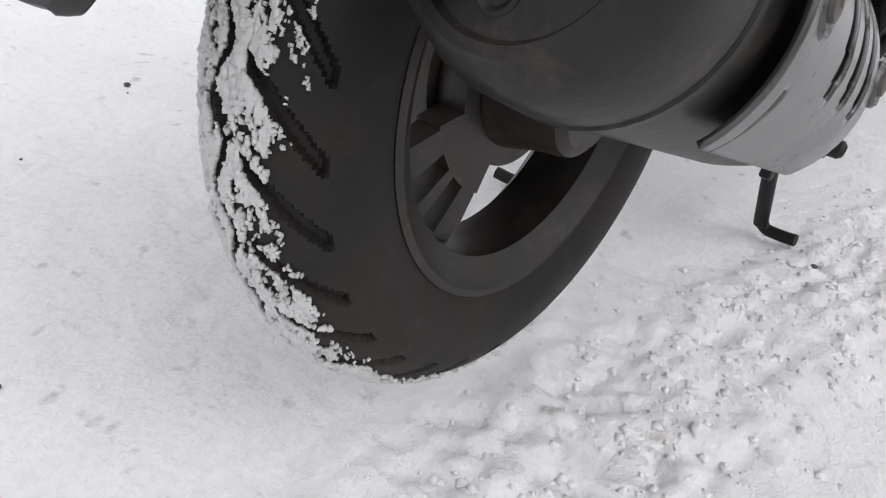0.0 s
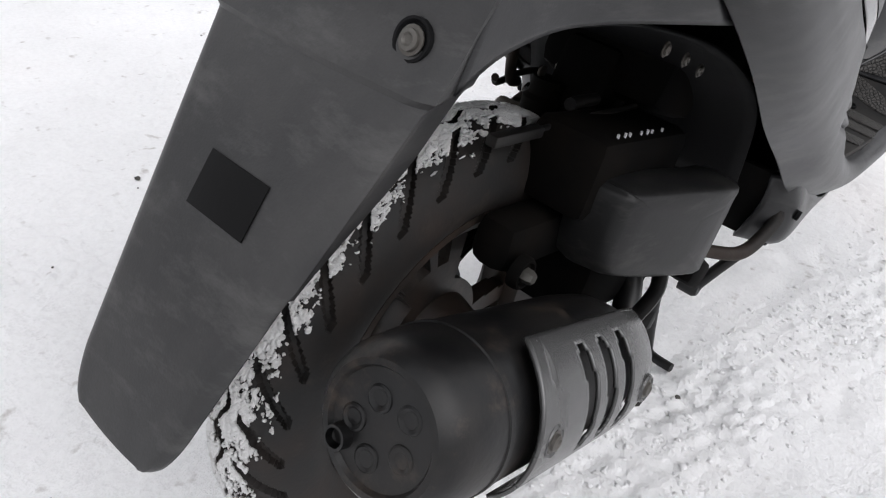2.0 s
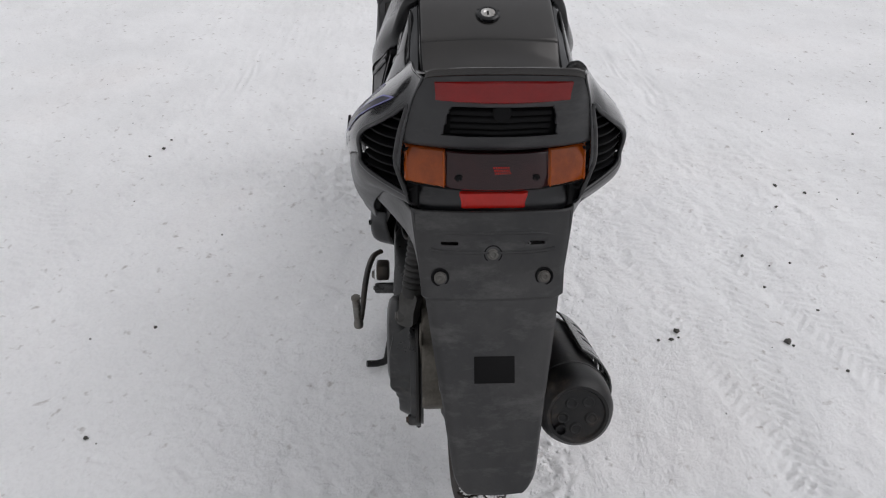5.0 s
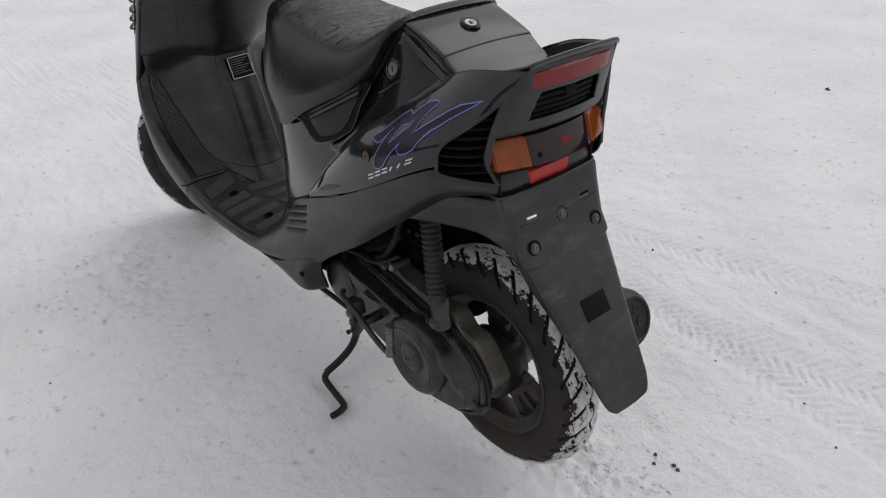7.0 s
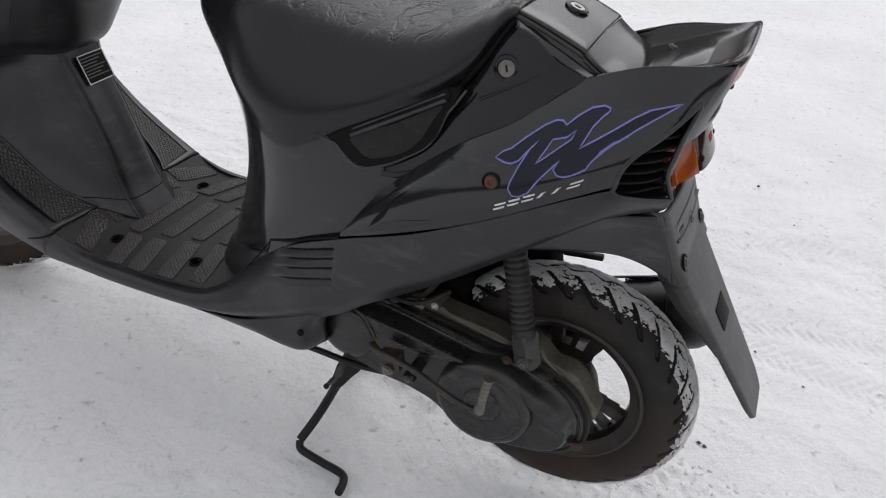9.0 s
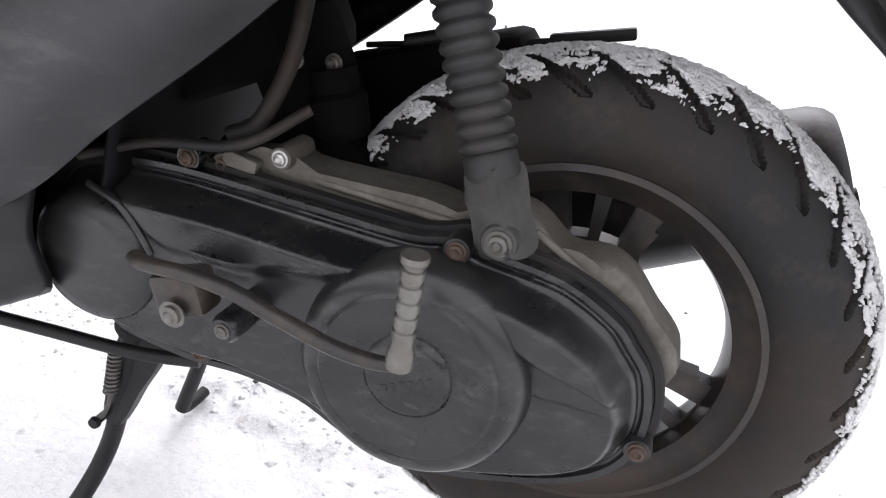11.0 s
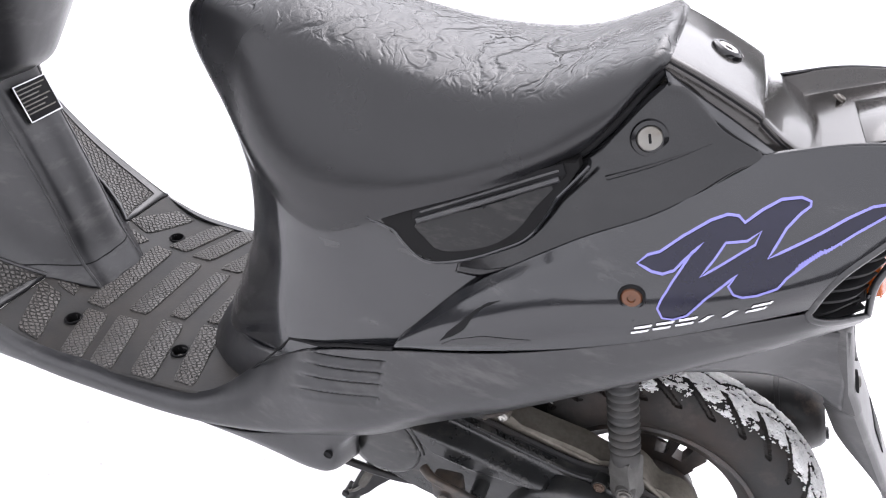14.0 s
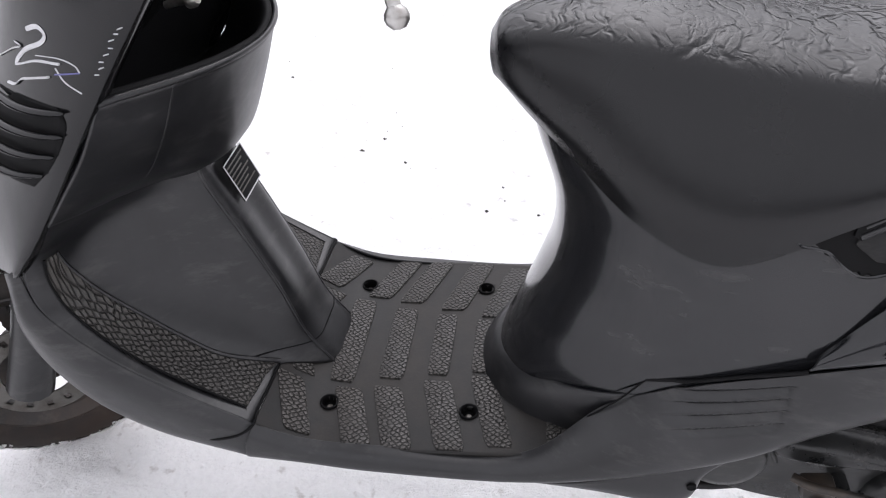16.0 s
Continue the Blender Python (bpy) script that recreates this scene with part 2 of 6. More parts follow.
def mat_rubber_material():
    """Footboard pads: small raised chevrons."""
    m = material("dusty_ribbed_floor_plastic", (0.062, 0.058, 0.054), 0.55, grain=400, bump=0.3, stain=(0.075, 0.065, 0.056), amount=0.6, stain_scale=8)
    n, l = m.node_tree.nodes, m.node_tree.links
    co = n.new("ShaderNodeTexCoord")
    vor = n.new("ShaderNodeTexVoronoi")
    vor.feature = "DISTANCE_TO_EDGE"
    vor.voronoi_dimensions = "2D"
    vor.inputs["Scale"].default_value = 145.0
    vor.inputs["Randomness"].default_value = 0.55
    lay = n.new("ShaderNodeMapping")
    lay.inputs["Rotation"].default_value = (0, 0, 0.785)
    lay.inputs["Scale"].default_value = (1.0, 1.3, 1.0)
    l.new(co.outputs["Object"], lay.inputs["Vector"])
    l.new(lay.outputs["Vector"], vor.inputs["Vector"])
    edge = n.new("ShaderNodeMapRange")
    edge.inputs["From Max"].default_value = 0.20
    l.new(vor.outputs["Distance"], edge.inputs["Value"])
    rel = n.new("ShaderNodeBump")
    rel.inputs["Distance"].default_value = 0.0030
    rel.inputs["Strength"].default_value = 1.0
    l.new(edge.outputs["Result"], rel.inputs["Height"])
    b = n["Principled BSDF"]
    old = b.inputs["Normal"].links[0].from_node
    l.new(rel.outputs["Normal"], old.inputs["Normal"])
    # raised cells keep the dusty tone, the gaps are multiplied darker
    gap_tone = n.new("ShaderNodeMix")
    gap_tone.data_type = "RGBA"
    gap_tone.blend_type = "MULTIPLY"
    gap_tone.inputs["Factor"].default_value = 0.66
    l.new(b.inputs["Base Color"].links[0].from_socket, gap_tone.inputs["A"])
    l.new(edge.outputs["Result"], gap_tone.inputs["B"])
    l.new(gap_tone.outputs["Result"], b.inputs["Base Color"])
    return m


pad_plastic = mat_rubber_material()
hole_plastic = material("black_hole_plastic", (0.0048, 0.0048, 0.0053), 0.6, grain=300, bump=0.2, stain=(0.008, 0.0075, 0.007), amount=0.4, spec=0.12)
floor_plastic = material("dusty_floor_plastic", (0.014, 0.0137, 0.0135), 0.58, grain=300, bump=0.5, stain=(0.044, 0.038, 0.033), amount=0.7, stain_scale=9, spec=0.3)


def snow_material(name, tint=(0.95, 0.951, 0.957)):
    m = bpy.data.materials.new(name)
    m.use_nodes = True
    n, l = m.node_tree.nodes, m.node_tree.links
    b = n["Principled BSDF"]
    co = n.new("ShaderNodeTexCoord")
    fine = n.new("ShaderNodeTexNoise")
    fine.inputs["Scale"].default_value = 115.0
    fine.inputs["Detail"].default_value = 8.0
    fine.inputs["Roughness"].default_value = 0.7
    mid = n.new("ShaderNodeTexNoise")
    mid.inputs["Scale"].default_value = 17.0
    mid.inputs["Detail"].default_value = 6.0
    wide = n.new("ShaderNodeTexNoise")
    wide.inputs["Scale"].default_value = 2.3
    wide.inputs["Detail"].default_value = 6.0
    for t in (fine, mid, wide):
        l.new(co.outputs["Object"], t.inputs["Vector"])
    ramp = n.new("ShaderNodeValToRGB")
    e = ramp.color_ramp.elements
    e[0].position, e[0].color = 0.3, (tint[0] * 0.9, tint[1] * 0.9, tint[2] * 0.9, 1)
    e[1].position, e[1].color = 0.7, (*tint, 1)
    l.new(wide.outputs["Fac"], ramp.inputs["Fac"])
    dirt = n.new("ShaderNodeTexNoise")
    dirt.inputs["Scale"].default_value = 1.1
    dirt.inputs["Detail"].default_value = 7.0
    l.new(co.outputs["Object"], dirt.inputs["Vector"])
    dr = n.new("ShaderNodeMapRange")
    dr.inputs["From Min"].default_value = 0.55
    dr.inputs["From Max"].default_value = 0.8
    dr.inputs["To Max"].default_value = 0.35
    l.new(dirt.outputs["Fac"], dr.inputs["Value"])
    mx = n.new("ShaderNodeMix")
    mx.data_type = "RGBA"
    mx.inputs["B"].default_value = (0.82, 0.76, 0.73, 1)
    l.new(dr.outputs["Result"], mx.inputs["Factor"])
    l.new(ramp.outputs["Color"], mx.inputs["A"])
    fleck = n.new("ShaderNodeTexNoise")
    fleck.inputs["Scale"].default_value = 38.0
    fleck.inputs["Detail"].default_value = 4.0
    l.new(co.outputs["Object"], fleck.inputs["Vector"])
    fr = n.new("ShaderNodeMapRange")
    fr.inputs["From Min"].default_value = 0.64
    fr.inputs["From Max"].default_value = 0.76
    fr.inputs["To Max"].default_value = 0.7
    l.new(fleck.outputs["Fac"], fr.inputs["Value"])
    mf = n.new("ShaderNodeMix")
    mf.data_type = "RGBA"
    mf.inputs["B"].default_value = (0.46, 0.43, 0.41, 1)
    l.new(fr.outputs["Result"], mf.inputs["Factor"])
    l.new(mx.outputs["Result"], mf.inputs["A"])
    # slightly greyer where the fine noise is low, between the white grains
    last = mf
    for tex, dark in ((fine, 0.94),):
        shade = n.new("ShaderNodeMapRange")
        shade.inputs["From Min"].default_value = 0.36
        shade.inputs["From Max"].default_value = 0.56
        shade.inputs["To Min"].default_value = dark
        l.new(tex.outputs["Fac"], shade.inputs["Value"])
        times = n.new("ShaderNodeMix")
        times.data_type = "RGBA"
        times.blend_type = "MULTIPLY"
        times.inputs["Factor"].default_value = 1.0
        l.new(last.outputs["Result"], times.inputs["A"])
        l.new(shade.outputs["Result"], times.inputs["B"])
        last = times
    l.new(last.outputs["Result"], b.inputs["Base Color"])
    b.inputs["Roughness"].default_value = 0.75
    b.inputs["Specular IOR Level"].default_value = 0.25
    r1 = n.new("ShaderNodeBump")
    r1.inputs["Strength"].default_value = 0.8
    r1.inputs["Distance"].default_value = 0.016
    l.new(mid.outputs["Fac"], r1.inputs["Height"])
    r2 = n.new("ShaderNodeBump")
    r2.inputs["Strength"].default_value = 0.55
    r2.inputs["Distance"].default_value = 0.014
    l.new(fine.outputs["Fac"], r2.inputs["Height"])
    l.new(r1.outputs["Normal"], r2.inputs["Normal"])
    l.new(r2.outputs["Normal"], b.inputs["Normal"])
    return m


snow = snow_material("packed_snow", (0.920, 0.918, 0.922))
tyre_snow = snow_material("caked_tyre_snow", (0.80, 0.795, 0.79))


# ---- mesh helpers ----
def linked(name, me, material_, parent, label="", sharp=32):
    me.materials.append(material_)
    for p in me.polygons:
        p.use_smooth = True
    me.set_sharp_from_angle(angle=radians(sharp))
    ob = new(name, me)
    if parent is not None:
        ob.parent = parent
    if label:
        tagged(ob, label=label)
    return ob


def part(name, bm, material_, parent, label="", sharp=32):
    bmesh.ops.recalc_face_normals(bm, faces=bm.faces)
    me = bpy.data.meshes.new(name)
    bm.to_mesh(me)
    bm.free()
    return linked(name, me, material_, parent, label, sharp)


def spline(rows, u):
    """Catmull-Rom through the rows (any shape), at u from 0 to 1."""
    rows = np.asarray(rows, float)
    n = len(rows) - 1
    s = min(max(u, 0.0), 1.0) * n
    i = min(int(s), n - 1)
    t = s - i
    p1, p2 = rows[i], rows[i + 1]
    p0 = rows[i - 1] if i > 0 else 2 * p1 - p2
    p3 = rows[i + 2] if i + 2 <= n else 2 * p2 - p1
    return 0.5 * (2 * p1 + (p2 - p0) * t + (2 * p0 - 5 * p1 + 4 * p2 - p3) * t**2 + (3 * p1 - p0 - 3 * p2 + p3) * t**3)


def ease(a, b, v):
    t = np.clip((v - a) / (b - a), 0, 1)
    return t * t * (3 - 2 * t)


def patch_point(ctrl, u, v):
    return spline(spline(ctrl, u), v)


def patch(name, ctrl, material_, parent, nu=40, nv=16, thick=0.003, side=1, label="", skip=None, caps=False, sharp=40, warp=None):
    """A curved panel through a small net of guide points (rows along u, points along v), with thickness. side=-1 mirrors it."""
    net = np.array(ctrl, float)
    net[..., 1] *= side
    bm = bmesh.new()
    g = []
    for i in range(nu + 1):
        row = spline(net, i / nu)
        line = [spline(row, j / nv) for j in range(nv + 1)]
        if warp:
            line = [p + np.array((0, math.copysign(warp(p[0], p[2]), p[1] * (1 if warp(p[0], p[2]) > 0 else -1)), 0)) for p in line]
        g.append([bm.verts.new(p) for p in line])
    for i in range(nu):
        for j in range(nv):
            if skip and skip((i + 0.5) / nu, (j + 0.5) / nv):
                continue
            q = [g[i][j], g[i + 1][j], g[i + 1][j + 1], g[i][j + 1]]
            bm.faces.new(q if side > 0 else q[::-1])
    if caps:
        for end in (g[0], g[-1]):
            try:
                bm.faces.new(end)
            except ValueError:
                pass
    loose = [v for v in bm.verts if not v.link_faces]
    bmesh.ops.delete(bm, geom=loose, context="VERTS")
    me = bpy.data.meshes.new(name)
    if caps:
        bmesh.ops.recalc_face_normals(bm, faces=bm.faces)
    bm.to_mesh(me)
    bm.free()
    ob = linked(name, me, material_, parent, label, sharp)
    if thick:
        s = ob.modifiers.new("thickness", "SOLIDIFY")
        s.thickness, s.offset = thick, 0.0
    return ob


def add_box(bm, size, m, bevel=0.0):
    r = bmesh.ops.create_cube(bm, size=1.0, matrix=m @ Matrix.Diagonal((*size, 1)))
    if bevel:
        edges = list({e for v in r["verts"] for e in v.link_edges})
        bmesh.ops.bevel(bm, geom=edges, offset=bevel, segments=2, affect="EDGES", profile=0.5)


def box(name, size, m, material_, parent, bevel=0.002, label=""):
    bm = bmesh.new()
    add_box(bm, size, m, bevel)
    return part(name, bm, material_, parent, label)


def aim(a, b):
    """The pose at a whose z axis points to b."""
    d = Vector(b) - Vector(a)
    return Matrix.Translation(a) @ d.to_track_quat("Z", "Y").to_matrix().to_4x4()


def add_turned(bm, profile, m, seg=32, closed=False):
    """Turns a profile of (radius, height) about m's z axis."""
    rings = []
    for r, h in profile:
        if r < 1e-6:
            rings.append([bm.verts.new(m @ Vector((0, 0, h)))])
        else:
            rings.append([bm.verts.new(m @ Vector((r * math.cos(2 * math.pi * k / seg), r * math.sin(2 * math.pi * k / seg), h))) for k in range(seg)])
    pairs = list(zip(rings, rings[1:])) + ([(rings[-1], rings[0])] if closed else [])
    for a, b in pairs:
        for k in range(seg):
            k2 = (k + 1) % seg
            q = [a[k % len(a)], a[k2 % len(a)], b[k2 % len(b)], b[k % len(b)]]
            q = list(dict.fromkeys(q))
            if len(q) > 2:
                bm.faces.new(q)


def turned(name, profile, m, material_, parent, seg=32, closed=False, label="", sharp=32):
    bm = bmesh.new()
    add_turned(bm, profile, m, seg, closed)
    return part(name, bm, material_, parent, label, sharp)


def add_tube(bm, points, radius, seg=10, n=None, flat=1.0, ends=True):
    """A round bar along a smooth line through the points."""
    n = n or 8 * (len(points) - 1)
    pts = [Vector(spline(points, i / n)) for i in range(n + 1)]
    rings = []
    up = Vector((0.13, 0.21, 0.97))
    for i, p in enumerate(pts):
        d = (pts[min(i + 1, n)] - pts[max(i - 1, 0)]).normalized()
        x = d.cross(up)
        if x.length < 1e-3:
            x = d.cross(Vector((1, 0, 0)))
        x.normalize()
        y = d.cross(x)
        up = -y if y.dot(up) < 0 else y
        r = radius(i / n) if callable(radius) else radius
        rings.append([bm.verts.new(p + r * (math.cos(2 * math.pi * k / seg) * x + flat * math.sin(2 * math.pi * k / seg) * y)) for k in range(seg)])
    for a, b in zip(rings, rings[1:]):
        for k in range(seg):
            bm.faces.new([a[k], a[(k + 1) % seg], b[(k + 1) % seg], b[k]])
    if ends:
        bm.faces.new(rings[0][::-1])
        bm.faces.new(rings[-1])


def tube(name, points, radius, material_, parent, seg=10, n=None, flat=1.0, label=""):
    bm = bmesh.new()
    add_tube(bm, points, radius, seg, n, flat)
    return part(name, bm, material_, parent, label, 50)


def add_plate(bm, outline, depth, m, bevel=0.0):
    """An outline in m's xy plane, raised by depth along its z."""
    low = [bm.verts.new(m @ Vector((x, y, 0))) for x, y in outline]
    high = [bm.verts.new(m @ Vector((x, y, depth))) for x, y in outline]
    n = len(outline)
    bm.faces.new(low[::-1])
    top = bm.faces.new(high)
    for k in range(n):
        bm.faces.new([low[k], low[(k + 1) % n], high[(k + 1) % n], high[k]])
    if bevel:
        bmesh.ops.bevel(bm, geom=list(top.edges), offset=bevel, segments=2, affect="EDGES", profile=0.5)


def plate(name, outline, depth, m, material_, parent, bevel=0.0, label=""):
    bm = bmesh.new()
    add_plate(bm, outline, depth, m, bevel)
    return part(name, bm, material_, parent, label)


def ring_outline(points, n=8):
    """A closed smooth outline through the points."""
    k = len(points)
    out = []
    for i in range(k):
        p = [np.array(points[(i + d) % k], float) for d in (-1, 0, 1, 2)]
        for j in range(n):
            t = j / n
            out.append(tuple(0.5 * (2 * p[1] + (p[2] - p[0]) * t + (2 * p[0] - 5 * p[1] + 4 * p[2] - p[3]) * t**2 + (3 * p[1] - p[0] - 3 * p[2] + p[3]) * t**3)))
    return out


def bolt(parent, a, towards, r=0.006, h=0.005, material_=None, name="bolt", cross=True):
    """A pan-head screw with a recess, its washer below."""
    m = aim(a, towards)
    return turned(name, [(0, 0), (r * 1.35, 0), (r * 1.35, h * 0.25), (r, h * 0.3), (r * 0.95, h * 0.8), (r * 0.6, h), (r * 0.4, h * 0.7), (0, h * 0.6)], m, material_ or dull_steel, parent, seg=14)


# side plane: outline x goes forward, y goes up, depth goes to the left
LEFT = Matrix(((1, 0, 0, 0), (0, 0, 1, 0), (0, 1, 0, 0), (0, 0, 0, 1)))


def at_left(y):
    return Matrix.Translation((0, y, 0)) @ LEFT


def at_right(y):
    return Matrix.Translation((0, y, 0)) @ Matrix(((1, 0, 0, 0), (0, 0, -1, 0), (0, 1, 0, 0), (0, 0, 0, 1)))

# ---- ground: one sheet of packed, rutted snow ----
GROUND = 0.012


NOISE_TABLES = {}


def noise_table(seed):
    if seed not in NOISE_TABLES:
        NOISE_TABLES[seed] = np.random.RandomState(seed).rand(256, 256) * 2 - 1
    return NOISE_TABLES[seed]


def noise2(x, y, seed):
    """Smooth value noise on the plane, from -1 to 1."""
    table = noise_table(seed)
    xi, yi = np.floor(x).astype(int), np.floor(y).astype(int)
    fx, fy = x - xi, y - yi
    fx, fy = fx * fx * (3 - 2 * fx), fy * fy * (3 - 2 * fy)
    a, b = table[xi % 256, yi % 256], table[(xi + 1) % 256, yi % 256]
    c, d = table[xi % 256, (yi + 1) % 256], table[(xi + 1) % 256, (yi + 1) % 256]
    return (a * (1 - fx) + b * fx) * (1 - fy) + (c * (1 - fx) + d * fx) * fy


def band(v, a, b, soft):
    s = lambda k: 1 / (1 + np.exp(np.clip(-k, -60, 60)))
    return s((v - a) / soft) * s((b - v) / soft)


def ridge_places(x, y):
    """How far a place lies across the churned track that runs beside the scooter."""
    return y + 0.17 * x + 0.018 * noise2(x * 2.1, y * 2.1, 21)


# old tyre tracks: direction (c, s), offset, half width, pitch of the tread blocks
TRACKS = ((0.96, 0.28, -0.95, 0.05, 210), (0.96, 0.28, -1.35, 0.05, 210), (0.88, -0.47, 1.7, 0.06, 180), (0.90, 0.44, 0.62, 0.05, 200), (0.99, -0.12, -0.62, 0.045, 230),
          (0.97, 0.24, 0.95, 0.05, 200), (0.97, -0.25, 0.55, 0.045, 220), (0.98, 0.21, -0.63, 0.05, 240), (0.985, -0.17, 1.15, 0.05, 190))


def snow_height(x, y):
    h = 0.009 * noise2(x * 1.3, y * 1.3, 1) + 0.005 * noise2(x * 4, y * 4, 2)
    # trodden, crumbly patches between smoother packed lanes
    patchy = np.clip(noise2(x * 1.7 + 5, y * 1.7, 7) * 1.6, 0, 1)
    rough = 0.28 + 0.75 * patchy + 0.45 * band(y, 0.75, 1.3, 0.1)
    rough = rough + 2.2 * np.exp(-((x - 1.20) ** 2 + (y - 0.36) ** 2) / 0.045)
    crumbs = noise2(x * 26, y * 26, 3) + 0.7 * noise2(x * 55, y * 55, 4) + 0.4 * noise2(x * 100, y * 100, 5)
    h = h + 0.0042 * rough * crumbs + 0.0022 * noise2(x * 11 + 2 * noise2(x * 3, y * 3, 9), y * 22, 8)
    # footprints and scrapes: shallow plates with a crisp edge
    plates = noise2(x * 6 + 1.5 * noise2(x * 2, y * 2, 31), y * 9, 32) + 0.4 * noise2(x * 19, y * 19, 33)
    h = h + 0.0035 * np.tanh(6 * (plates - 0.25)) * (0.4 + 0.6 * patchy)
    h = h + 0.014 * np.exp(-((x - 1.38) ** 2 + y**2) / 0.05)
    for c, s, off, w, pitch in TRACKS:
        d = -s * x + c * y - off
        along = c * x + s * y
        inside = band(d, -w, w, 0.006) * np.clip(0.55 + 0.9 * noise2(x * 1.4 + off, y * 1.4, 12), 0, 1)
        blocks = np.tanh(3 * np.sin(along * pitch + np.abs(d) * 160)) * np.tanh(4 * np.abs(np.sin(d * 95)))
        h = h - inside * (0.006 + 0.0032 * blocks)
    # a churned track beside the scooter: rows of pressed lumps on a low bank
    d = ridge_places(x, y)
    track = band(d, -0.205, -0.030, 0.010)
    wander = 0.5 * noise2(x * 14, y * 14, 22)
    lumps = np.abs(np.sin((x + 0.6 * d) * 88 + 4 * wander)) * np.abs(np.sin(d * 105 + 4 * wander)) + 0.9 * noise2(x * 40, y * 40, 23) + 0.5 * noise2(x * 85, y * 85, 25)
    h = h + track * (0.0060 * lumps * (0.75 + 0.5 * noise2(x * 5, y * 5, 24)) + 0.007)
    h = h + 0.010 * band(d, -0.60, -0.215, 0.03) * (1 + 0.4 * noise2(x * 9, y * 9, 15))
    return h


def snow_ground():
    t = np.linspace(-1, 1, 701)
    ax = np.sign(t) * (1.9 * np.abs(t) + 500 * np.abs(t) ** 14)
    xs, ys = ax + 0.35, ax + 0.0
    X, Y = np.meshgrid(xs, ys, indexing="ij")
    fade = np.exp(-((np.hypot(X - 0.35, Y) / 6) ** 2))
    Z = GROUND + snow_height(X, Y) * fade
    n = len(t)
    verts = np.stack([X, Y, Z], -1).reshape(-1, 3)
    idx = np.arange(n * n).reshape(n, n)
    quads = np.stack([idx[:-1, :-1], idx[1:, :-1], idx[1:, 1:], idx[:-1, 1:]], -1).reshape(-1, 4)
    me = bpy.data.meshes.new("ground")
    me.from_pydata(verts.tolist(), [], quads.tolist())
    ob = linked("ground", me, snow, None, sharp=180)
    return tagged(ob, "white packed snow with crumbly ridges and old tyre tracks", "snow ground", kind="structure")


snow_ground()


def ground_z(x, y):
    return GROUND + float(snow_height(np.array([x]), np.array([y]))[0] * np.exp(-((np.hypot(x - 0.35, y) / 6) ** 2)))


def crumb_mesh(bm, c, r, rng):
    """One angular crumb: a dented little lump."""
    vs = []
    for x, y, z in ((1, 0, 0), (-1, 0, 0), (0, 1, 0), (0, -1, 0), (0, 0, 1), (0, 0, -1), (0.6, 0.6, 0.6), (-0.6, 0.5, 0.6), (0.5, -0.6, 0.5)):
        k = r * rng.uniform(0.65, 1.15)
        vs.append(bm.verts.new((c[0] + x * k, c[1] + y * k, c[2] + z * k * 0.75)))
    bmesh.ops.convex_hull(bm, input=vs)


def snow_crumbs():
    rng = random.Random(4)
    verts, faces = [], []
    base = [(1, 0, 0), (0, 1, 0), (-1, 0, 0), (0, -1, 0), (0, 0, 0.8), (0, 0, -0.8)]
    tris = [(0, 1, 4), (1, 2, 4), (2, 3, 4), (3, 0, 4), (1, 0, 5), (2, 1, 5), (3, 2, 5), (0, 3, 5)]
    for i in range(7000):
        if i < 3600:
            x = rng.uniform(-0.5, 1.9)
            y = -0.12 - 0.17 * x + rng.gauss(0, 0.055)
        elif i < 4300:
            x, y = 1.15 + rng.gauss(0, 0.2), 0.42 + rng.gauss(0, 0.16)
        else:
            x, y = rng.uniform(-1.5, 2.2), rng.uniform(-1.6, 1.6)
        r = 0.0014 + (0.0062 if i < 4300 else 0.0022) * rng.random() ** 3
        z = ground_z(x, y) - r * 0.10
        k = len(verts)
        a = rng.uniform(0, 6.28)
        for bx, by, bz in base:
            s = r * rng.uniform(0.6, 1.2)
            verts.append((x + (bx * math.cos(a) - by * math.sin(a)) * s, y + (bx * math.sin(a) + by * math.cos(a)) * s, z + bz * s))
        faces += [tuple(k + q for q in t) for t in tris]
    me = bpy.data.meshes.new("snow_crumbs")
    me.from_pydata(verts, [], faces)
    ob = linked("snow_crumbs", me, snow, None, sharp=180)
    return tagged(ob, "loose white snow crumbs scattered over the packed snow", "snow", kind="stuff")


snow_crumbs()


